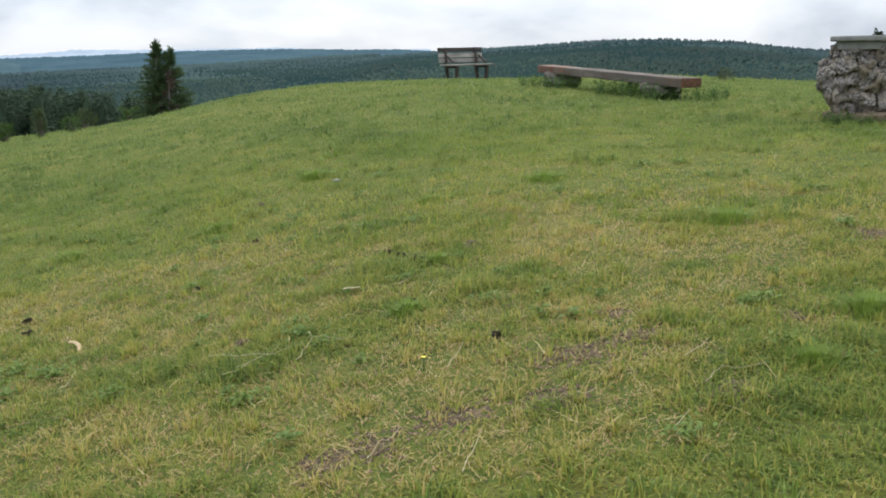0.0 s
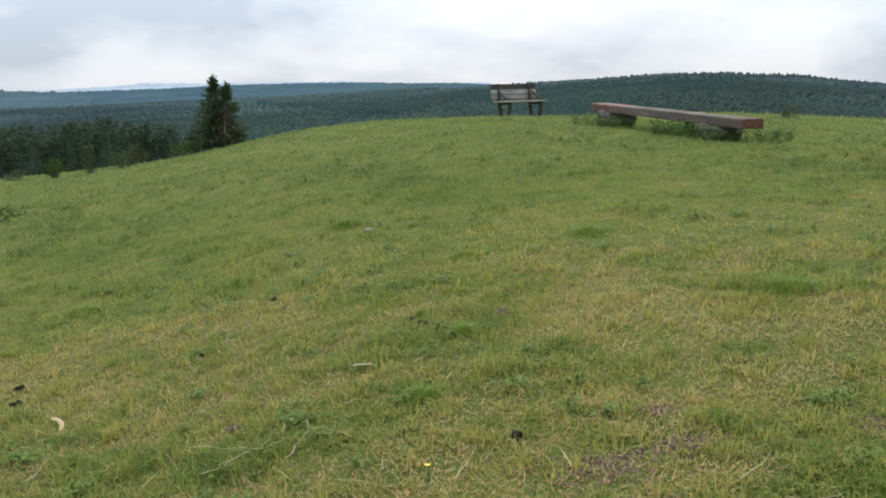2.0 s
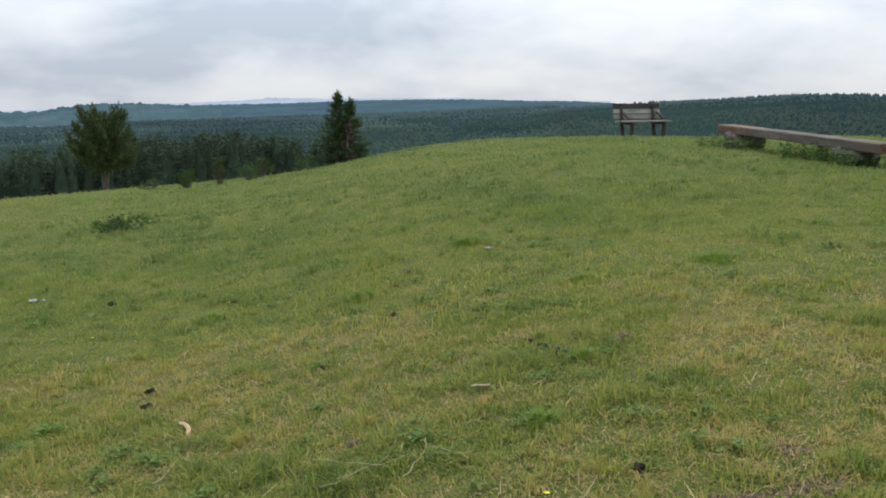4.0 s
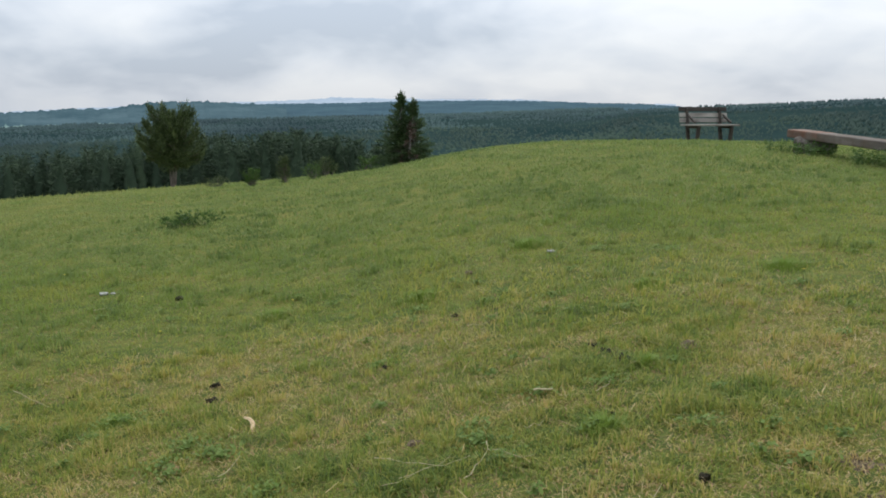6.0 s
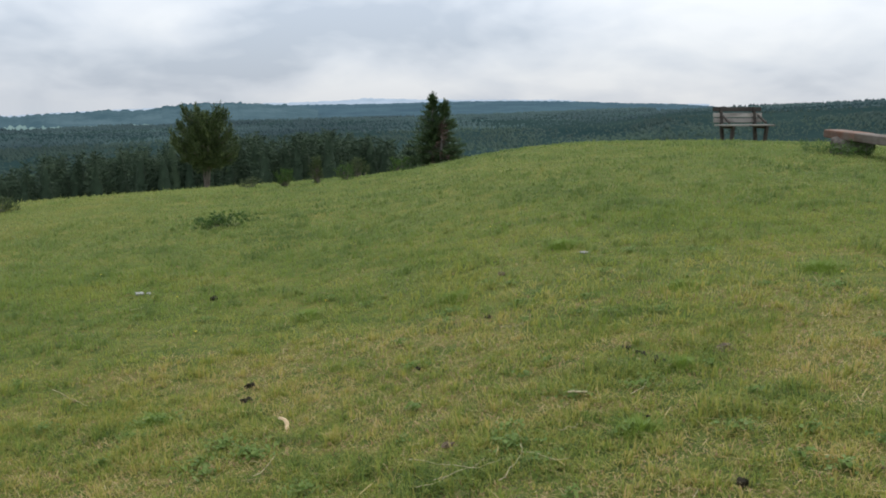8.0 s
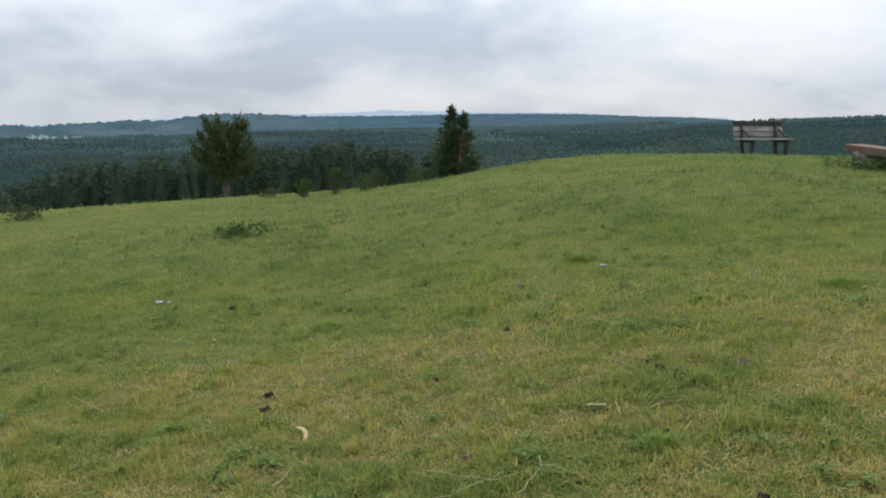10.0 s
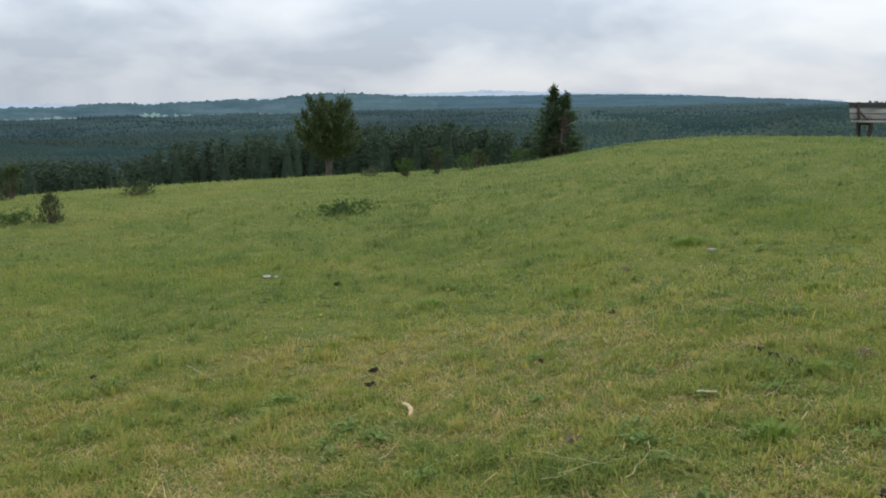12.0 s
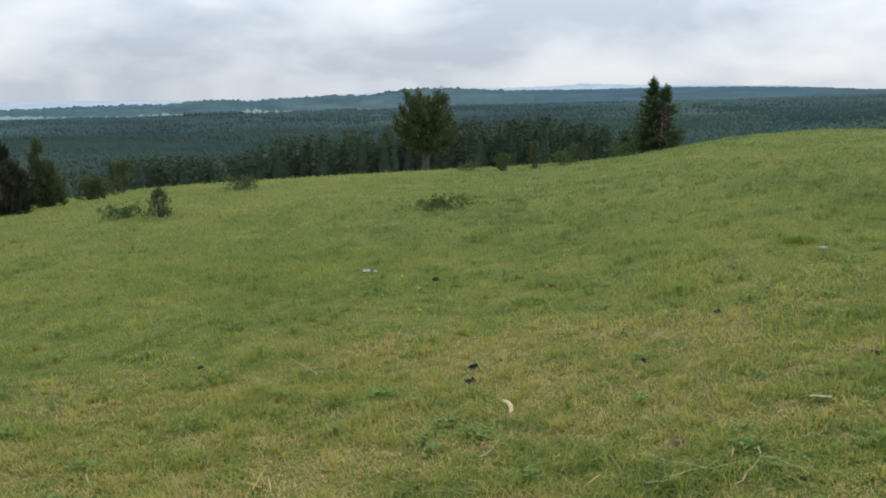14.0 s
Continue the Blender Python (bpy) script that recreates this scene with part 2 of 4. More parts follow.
PETAL = surface("yellow_petal", [(0.3, (0.70, 0.52, 0.03)), (0.7, (0.82, 0.66, 0.06))], 60, 0.6, 0.3, bump=0.1)


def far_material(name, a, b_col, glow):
    """Distant hills: the haze of much air is put into colour and glow."""
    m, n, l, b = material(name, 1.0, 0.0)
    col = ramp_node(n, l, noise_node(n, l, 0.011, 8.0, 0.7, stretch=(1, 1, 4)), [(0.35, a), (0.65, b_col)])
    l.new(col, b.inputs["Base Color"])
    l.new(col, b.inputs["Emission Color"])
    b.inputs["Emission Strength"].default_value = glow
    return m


# haze painted in steps, paler and bluer farther off, with added emission
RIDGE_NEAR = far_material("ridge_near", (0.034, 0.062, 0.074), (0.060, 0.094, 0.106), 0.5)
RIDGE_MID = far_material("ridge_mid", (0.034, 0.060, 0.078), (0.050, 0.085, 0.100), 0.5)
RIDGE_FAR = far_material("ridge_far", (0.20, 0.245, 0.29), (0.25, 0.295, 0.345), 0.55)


# ---- helpers of this scene ----
def np_mesh(name, verts, faces, mats, tint=None, smooth=False, mat_index=None):
    """A mesh from arrays: verts (n, 3), faces (m, 3 or 4)."""
    verts, faces = np.asarray(verts, np.float32), np.asarray(faces, np.int32)
    me = bpy.data.meshes.new(name)
    k = faces.shape[1]
    me.vertices.add(len(verts))
    me.vertices.foreach_set("co", verts.ravel())
    me.loops.add(faces.size)
    me.loops.foreach_set("vertex_index", faces.ravel())
    me.polygons.add(len(faces))
    me.polygons.foreach_set("loop_start", np.arange(0, faces.size, k, dtype=np.int32))
    me.polygons.foreach_set("loop_total", np.full(len(faces), k, np.int32))
    for m in mats:
        me.materials.append(m)
    if mat_index is not None:
        me.polygons.foreach_set("material_index", np.asarray(mat_index, np.int32))
    me.polygons.foreach_set("use_smooth", np.full(len(faces), smooth))
    me.update(calc_edges=True)
    if tint is not None:
        a = me.attributes.new("tint", "FLOAT", "POINT")
        a.data.foreach_set("value", np.asarray(tint, np.float32))
    return me


def vnoise(x, y, scale, seed=0):
    """Smooth value noise, 0 to 1."""
    x, y = np.asarray(x, float) / scale, np.asarray(y, float) / scale
    ix, iy = np.floor(x), np.floor(y)
    fx, fy = x - ix, y - iy
    fx, fy = fx * fx * (3 - 2 * fx), fy * fy * (3 - 2 * fy)

    def h(a, b):
        v = np.sin(a * 127.1 + b * 311.7 + seed * 74.7) * 43758.5453
        return v - np.floor(v)

    top = h(ix, iy) * (1 - fx) + h(ix + 1, iy) * fx
    low = h(ix, iy + 1) * (1 - fx) + h(ix + 1, iy + 1) * fx
    return top * (1 - fy) + low * fy


def step(a, b, v):
    t = np.clip((v - a) / (b - a), 0, 1)
    return t * t * (3 - 2 * t)


LEAN = 0.035  # the whole country rises towards +x


def floor_rise(r, az):
    """Added rise of the wood floor that keeps the gaps between crowns light."""
    return (4.8 * step(300, 400, r) + 1.4 * step(560, 900, r)) * step(1775, 1735, r) * (1 - step(10, 13, az) * step(1370, 1420, r))


def lift(x, y):
    """Height of the land: a rounded hilltop meadow, the valley and the hills round it."""
    x, y = np.asarray(x, float), np.asarray(y, float)
    r = np.hypot(x, y + 0.6)
    az = np.degrees(np.arctan2(x, y + 0.6))
    near = HILL(x, y, r, az)
    near = near + 0.05 * (vnoise(x, y, 1.9, 3) - 0.5) + 0.022 * (vnoise(x, y, 0.6, 4) - 0.5)
    # basin and hills
    left = step(-8, -13, az)
    basin = -48 + (16 + 1.5 * left) * step(300, 1650, r) + 16.5 * left * step(1740, 1980, r) + 5.5 * step(600, 1200, r) * step(2300, 1800, r) + 6 * (1 - left) * step(1700, 2600, r) + 4 * (vnoise(x, y, 260, 7) - 0.5)
    top = 1.4 + 1300 * np.tan(np.radians(np.interp(az, [9, 13, 16, 20, 25, 28, 32, 37, 42, 60], [-0.8, -0.74, -0.68, -0.62, -0.46, -0.58, -0.9, -1.6, -2.0, -2.2]))) - 9.5
    hump = (top - basin) * step(9, 13, az) * step(75, 60, az) * step(430, 1300, r)
    left_dip = -3.0 * left * step(300, 900, r) * step(1800, 1300, r)
    far = basin + hump + left_dip - 20 * step(3200, 4600, r) - 170 * step(11, 14, az) * step(1380, 3600, r) + floor_rise(r, az)
    return near + (far - near) * step(45, 300, r) + LEAN * x


def HILL(x, y, r, az):
    """The hilltop: a low bank along the walk, a broad swell by the benches, and an edge that rounds off."""
    side = 0.04 + 0.155 * np.tanh(x / 1.35) + 0.021 * x - 0.0018 * (r - 6)
    side = side + 0.29 * np.exp(-((x - 2.6) / 4.2) ** 2 - ((y - 18) / 7) ** 2)
    side = side - 0.055 * np.exp(-((x - 6.6) / 1.3) ** 2 - ((y - 7.0) / 1.3) ** 2)
    side = side - 0.46 * step(25.5, 41, az) * step(90, 60, az) * step(10.5, 22, r)
    over = np.maximum(r - 18.4 + 3.8 * step(-29, -42, az), 0)
    return side - 0.071 * (np.sqrt(over**2 + 9.4) - 3.06) - 0.0011 * np.maximum(r - 27, 0) ** 2 * step(140, 60, r)


def part(name, bm, mat, parent, label="", smooth=False):
    """Links a bmesh as one mesh object under a thing or a part."""
    me = bpy.data.meshes.new(name)
    bm.to_mesh(me)
    bm.free()
    me.materials.append(mat)
    if smooth:
        for p in me.polygons:
            p.use_smooth = True
    ob = new(name, me)
    ob.parent = parent
    return tagged(ob, label)


def part_mesh(name, me, parent, label="", kind=""):
    ob = new(name, me)
    ob.parent = parent
    return tagged(ob, label, kind=kind)


def thing(name, m, label, category, group=""):
    e = new(name)
    e.empty_display_size = 0.2
    e.matrix_world = m
    return tagged(e, label, category, group)


def box(sx, sy, sz, at=(0, 0, 0), bevel=0.006, rot=(0, 0, 0), segs=2):
    bm = bmesh.new()
    bmesh.ops.create_cube(bm, size=1.0)
    bmesh.ops.scale(bm, vec=(sx, sy, sz), verts=bm.verts)
    if bevel:
        bmesh.ops.bevel(bm, geom=bm.edges[:], offset=bevel, segments=segs, profile=0.6, affect="EDGES")
    bmesh.ops.transform(bm, matrix=pose(*at, *rot), verts=bm.verts)
    return bm


def rough_up(bm, amount, scale, seed=0.0):
    for v in bm.verts:
        v.co += noise.noise_vector(v.co * scale + Vector((seed, seed * 1.7, -seed))) * amount
    return bm


def tube(points, radii, sides=7):
    """A tapered round limb along points."""
    V, Fc = [], []
    pts = [Vector(p) for p in points]
    for i, p in enumerate(pts):
        d = (pts[min(i + 1, len(pts) - 1)] - pts[max(i - 1, 0)]).normalized()
        a = d.orthogonal().normalized()
        b = d.cross(a)
        for k in range(sides):
            w = 2 * math.pi * k / sides
            V.append(p + (a * math.cos(w) + b * math.sin(w)) * radii[i])
    for i in range(len(pts) - 1):
        for k in range(sides):
            q = (k + 1) % sides
            Fc.append((i * sides + k, i * sides + q, (i + 1) * sides + q, (i + 1) * sides + k))
    return V, Fc


# ---- ground ----
def build_ground():
    n_az = 250
    az = np.radians(np.concatenate([np.linspace(-62, 62, n_az), np.linspace(62, 298, 60)[1:-1]]))
    rad = np.unique(np.concatenate([[1e-5, 0.2, 0.4], np.geomspace(0.6, 40, 120), np.geomspace(42, 4900, 130), np.linspace(1780, 1920, 9)]))
    A, R = np.meshgrid(az, rad)
    X, Y = R * np.sin(A), R * np.cos(A) - 0.6
    V = np.stack([X, Y, lift(X, Y)], -1).reshape(-1, 3)
    na, nr = len(az), len(rad)
    i, j = np.meshgrid(np.arange(nr - 1), np.arange(na), indexing="ij")
    k = (j + 1) % na
    Fc = np.stack([i * na + j, (i + 1) * na + j, (i + 1) * na + k, i * na + k], -1).reshape(-1, 4)
    mid = rad[np.minimum(i + 1, nr - 1)].ravel()
    deg = np.degrees(az[j]).ravel()
    deg = np.where(deg > 180, deg - 360, deg)
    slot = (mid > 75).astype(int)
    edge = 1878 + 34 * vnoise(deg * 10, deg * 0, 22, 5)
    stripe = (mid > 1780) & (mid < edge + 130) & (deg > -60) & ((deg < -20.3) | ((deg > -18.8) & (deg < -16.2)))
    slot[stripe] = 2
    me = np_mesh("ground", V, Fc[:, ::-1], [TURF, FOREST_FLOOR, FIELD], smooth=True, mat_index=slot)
    tagged(new("ground", me), "grazed green hilltop meadow falling away to a wooded valley", "ground", kind="structure")


build_ground()


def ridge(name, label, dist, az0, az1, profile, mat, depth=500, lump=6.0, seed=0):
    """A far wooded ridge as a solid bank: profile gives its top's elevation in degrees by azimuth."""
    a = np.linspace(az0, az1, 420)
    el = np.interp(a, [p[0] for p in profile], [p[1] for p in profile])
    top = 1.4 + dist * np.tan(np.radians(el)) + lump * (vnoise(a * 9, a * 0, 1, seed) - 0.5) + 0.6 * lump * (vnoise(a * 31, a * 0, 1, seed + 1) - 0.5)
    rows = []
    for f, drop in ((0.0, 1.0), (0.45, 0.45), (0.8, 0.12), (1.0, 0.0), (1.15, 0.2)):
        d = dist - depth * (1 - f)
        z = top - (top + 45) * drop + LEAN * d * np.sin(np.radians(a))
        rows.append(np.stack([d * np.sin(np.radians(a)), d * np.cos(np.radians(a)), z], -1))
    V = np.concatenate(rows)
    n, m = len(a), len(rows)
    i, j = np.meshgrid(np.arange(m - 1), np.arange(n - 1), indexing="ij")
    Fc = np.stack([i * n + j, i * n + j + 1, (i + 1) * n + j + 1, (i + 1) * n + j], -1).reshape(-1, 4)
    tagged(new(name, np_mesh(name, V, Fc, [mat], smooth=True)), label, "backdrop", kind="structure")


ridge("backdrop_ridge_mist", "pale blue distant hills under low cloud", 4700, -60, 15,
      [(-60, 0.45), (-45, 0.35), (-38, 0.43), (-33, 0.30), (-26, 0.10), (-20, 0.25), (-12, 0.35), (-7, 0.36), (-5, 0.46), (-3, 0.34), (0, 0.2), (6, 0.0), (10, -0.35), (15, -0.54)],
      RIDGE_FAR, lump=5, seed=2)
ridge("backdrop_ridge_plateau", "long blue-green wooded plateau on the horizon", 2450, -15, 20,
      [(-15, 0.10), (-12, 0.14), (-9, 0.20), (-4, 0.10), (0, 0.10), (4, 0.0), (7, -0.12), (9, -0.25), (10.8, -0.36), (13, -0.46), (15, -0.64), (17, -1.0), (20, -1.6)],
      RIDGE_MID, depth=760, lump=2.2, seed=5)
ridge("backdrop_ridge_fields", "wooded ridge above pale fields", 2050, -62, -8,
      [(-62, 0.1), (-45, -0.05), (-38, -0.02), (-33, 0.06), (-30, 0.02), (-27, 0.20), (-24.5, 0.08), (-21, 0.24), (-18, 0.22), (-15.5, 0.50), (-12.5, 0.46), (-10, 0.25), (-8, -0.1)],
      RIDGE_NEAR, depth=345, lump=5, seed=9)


# ---- far woods ----
def crowns(x, y, z, h, w, broad, sides, prof, rng, uneven=0.05):
    """Tree crowns as arrays: rings of jittered points, closed by a tip."""
    n, k_rings = len(x), len(prof[0])
    ang = np.arange(sides) * 2 * np.pi / sides
    rings = []
    for k in range(k_rings):
        ph = np.where(broad, prof[2][k], prof[0][k])
        pw = np.where(broad, prof[3][k], prof[1][k])
        jit = rng.uniform(0.8, 1.2, (n, sides))
        px = x[:, None] + np.cos(ang + k * 0.5) * (w * pw)[:, None] * jit
        py = y[:, None] + np.sin(ang + k * 0.5) * (w * pw)[:, None] * jit
        pz = (z + h * ph)[:, None] + rng.uniform(-uneven, uneven, (n, sides)) * h[:, None]
        rings.append(np.stack([px, py, pz], -1))
    V = np.concatenate([*rings, np.stack([x, y, z + h], -1)[:, None]], 1)
    tris = []
    for k in range(k_rings - 1):
        for q in range(sides):
            a, b = k * sides + q, k * sides + (q + 1) % sides
            tris += [(a, b, b + sides), (a, b + sides, a + sides)]
    tris += [((k_rings - 1) * sides + q, (k_rings - 1) * sides + (q + 1) % sides, k_rings * sides) for q in range(sides)]
    per = V.shape[1]
    Fc = (np.array(tris)[None] + (np.arange(n) * per)[:, None, None]).reshape(-1, 3)
    return V.reshape(-1, 3), Fc, per


SPRUCE_FAR = ((0.10, 0.62), (1.0, 0.74), (0.15, 0.62), (0.85, 0.95))
SPRUCE_NEAR = ((0.05, 0.27, 0.30, 0.55, 0.58, 0.80), (1.0, 0.72, 0.90, 0.50, 0.66, 0.28),
               (0.10, 0.28, 0.46, 0.62, 0.78, 0.92), (0.55, 0.88, 1.0, 0.96, 0.78, 0.45))


def wood(name, label, r0, r1, n, low, high, mat, sides, prof, seed, smooth, a0=-47, a1=50, slim=0.30):
    rng = np.random.default_rng(seed)
    az = np.radians(rng.uniform(a0, a1, n))
    r = np.sqrt(rng.uniform(r0**2, r1**2, n))
    deg = np.degrees(az)
    keep = ~((deg > 12) & (r > 1420))
    az, r = az[keep], r[keep]
    x, y = r * np.sin(az), r * np.cos(az) - 0.6
    n = len(x)
    deg = np.degrees(az)
    broad = (r > 560) & (vnoise(x, y, 90, 21) > np.where(deg < 13, 0.66, 0.48)) & (rng.random(n) < 0.85) & (deg > -30)
    h = rng.uniform(low, high, n) * np.where(broad, 0.8, 1.0) * (0.8 + 0.35 * vnoise(x, y, 70, 25))
    w = h * rng.uniform(slim, slim * 1.4, n) * np.where(broad, 1.5, 1.0)
    h = h + 4.5 * ((deg > -28.6) & (deg < -25.2) & (r > 1690)) + 2.5 * ((deg > -20.5) & (deg < -18.6) & (r > 1690))
    # the last term adds haze and clearings ahead as a lighter tint
    tint = np.clip(rng.normal(0.36, 0.05, n) + 0.95 * (vnoise(x, y, 150, 22) - 0.5) + 0.35 * (vnoise(x, y, 55, 23) - 0.5) + 0.10 * broad + 0.40 * step(-6, 0, deg) * step(13, 10, deg), 0, 1)
    V, Fc, per = crowns(x, y, lift(x, y) - floor_rise(r, deg), h, w, broad, sides, prof, rng)
    me = np_mesh(name, V, Fc, [mat], tint=np.repeat(tint, per), smooth=smooth)
    tagged(new(name, me), label, "woods", kind="stuff")


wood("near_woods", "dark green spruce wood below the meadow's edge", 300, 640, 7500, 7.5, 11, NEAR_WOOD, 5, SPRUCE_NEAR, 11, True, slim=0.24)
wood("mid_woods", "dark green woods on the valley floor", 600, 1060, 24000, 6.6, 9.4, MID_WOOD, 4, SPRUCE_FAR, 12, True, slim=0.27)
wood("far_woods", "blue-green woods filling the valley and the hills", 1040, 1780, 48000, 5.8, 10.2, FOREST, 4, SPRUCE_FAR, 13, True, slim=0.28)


# ---- grass ----
# trodden spots: place and size
BARE = ((1.15, 1.95, 0.30, 0.20), (1.43, 2.01, 0.20, 0.11), (1.48, 2.32, 0.11, 0.10), (0.94, 1.65, 0.18, 0.15), (0.62, 1.71, 0.24, 0.16),
        (0.34, 1.65, 0.15, 0.18), (0.16, 1.62, 0.16, 0.16), (1.46, 1.40, 0.17, 0.13), (3.12, 2.81, 0.18, 0.16), (2.03, 1.92, 0.12, 0.09),
        (1.34, 3.84, 0.07, 0.05))


def dryness(x, y):
    """How far the turf is worn down to thatch, 0 to 1, in patches of a hand to a pace."""
    far = np.hypot(x, y + 0.6)
    d = 0.30 * vnoise(x, y, 0.95, 51) + 0.36 * vnoise(x, y, 0.30, 52) + 0.34 * vnoise(x, y, 0.10, 53)
    d = d + 0.075 * step(3.4, 1.0, np.hypot(x - 0.4, y - 2.7)) - 0.07 * step(-0.3, -2.2, x) - 0.05 * step(5, 10, far)
    return step(0.34, 0.72, d)


def blades(n, r0, r1, a0, a1, rng, length, width, lean, mask=None, least=0.2, most=1.6):
    """Scattered blades as arrays of roots, ways and sizes."""
    az = np.radians(rng.uniform(a0, a1, n) + rng.normal(0, 4, n))
    r = np.sqrt(rng.uniform(r0**2, r1**2, n))
    x, y = r * np.sin(az), r * np.cos(az) - 0.6
    if mask is not None:
        keep = rng.random(n) < mask(x, y)
        x, y = x[keep], y[keep]
    m = len(x)
    return x, y, rng.uniform(0.5, 1.0, m) * length(x, y), width * rng.uniform(0.6, 1.3, m), rng.uniform(0, 2 * np.pi, m), lean * rng.uniform(least, most, m)


def turf_tint(x, y, rng):
    """0 deep green, 0.5 yellow-green, 1 straw."""
    far = np.hypot(x, y + 0.6)
    even = 1 - 0.80 * step(3.5, 9, far)
    t = 0.445 - 0.04 * step(-0.3, -1.8, x) * step(9, 6, far) + rng.normal(0, 0.165, len(x)) * even + 0.25 * (dryness(x, y) - 0.4) * (0.45 + 0.55 * even)
    t = t + 0.10 * (vnoise(x, y, 1.1, 31) - 0.5) + 0.29 * (vnoise(x, y, 0.34, 33) - 0.5) - 0.07 * step(4.5, 7.5, far) - 0.11 * step(7, 10.5, far) * step(-7, -3, x) + 0.36 * (vnoise(x, y, 0.08, 32) - 0.5) * even
    t = t + 0.28 * (rng.random(len(x)) < 0.035) * even + 0.06 * step(9, 15, far) * step(-2, -6, x)
    return np.clip(np.minimum(t, 0.95 - 0.33 * step(3.5, 7.5, far)), 0, 1)


def blade_mesh(name, sets, mat, rng, bend=0.6, raise_=0.0):
    V, Fc, T, base = [], [], [], 0
    for x, y, ln, wd, dirn, lean in sets:
        n = len(x)
        z = lift(x, y) - 0.004 + raise_
        dx, dy = np.cos(dirn), np.sin(dirn)
        sx, sy = -dy, dx
        hz1, hz2 = np.sin(lean * 0.6), np.sin(np.minimum(lean * (1 + bend), 1.75))
        vz1, vz2 = np.cos(lean * 0.6), np.cos(np.minimum(lean * (1 + bend), 1.5))
        mx, my, mz = x + dx * ln * 0.5 * hz1, y + dy * ln * 0.5 * hz1, z + ln * 0.5 * vz1
        tx, ty, tz = mx + dx * ln * 0.5 * hz2, my + dy * ln * 0.5 * hz2, mz + ln * 0.5 * vz2
        hw = wd / 2
        P = np.stack([np.stack([x - sx * hw, y - sy * hw, z], -1), np.stack([x + sx * hw, y + sy * hw, z], -1),
                      np.stack([mx + sx * hw * 0.8, my + sy * hw * 0.8, mz], -1), np.stack([mx - sx * hw * 0.8, my - sy * hw * 0.8, mz], -1),
                      np.stack([tx, ty, tz], -1)], 1)
        tris = np.array([(0, 1, 2), (0, 2, 3), (3, 2, 4)])
        Fc.append((tris[None] + base + (np.arange(n) * 5)[:, None, None]).reshape(-1, 3))
        V.append(P.reshape(-1, 3))
        T.append(np.repeat(turf_tint(x, y, rng), 5))
        base += n * 5
    return np_mesh(name, np.concatenate(V), np.concatenate(Fc), [mat], tint=np.concatenate(T))


def clusters(n, each, r0, r1, a0, a1, rng, tall, width):
    """Small bunches of longer blades that stand out of the turf."""
    az, r = np.radians(rng.uniform(a0, a1, n)), np.sqrt(rng.uniform(r0**2, r1**2, n))
    size, high = rng.uniform(0.02, 0.075, n), rng.uniform(0.6, 1.25, n) * tall
    pick = np.repeat(np.arange(n), each)
    m = len(pick)
    turn, q = rng.uniform(0, 2 * np.pi, m), np.abs(rng.normal(0, 0.7, m)) * size[pick]
    x = (r * np.sin(az))[pick] + q * np.cos(turn)
    y = (r * np.cos(az) - 0.6)[pick] + q * np.sin(turn)
    return x, y, high[pick] * rng.uniform(0.5, 1.0, m), width * rng.uniform(0.7, 1.3, m), turn + rng.normal(0, 0.6, m), rng.uniform(0.15, 1.0, m)


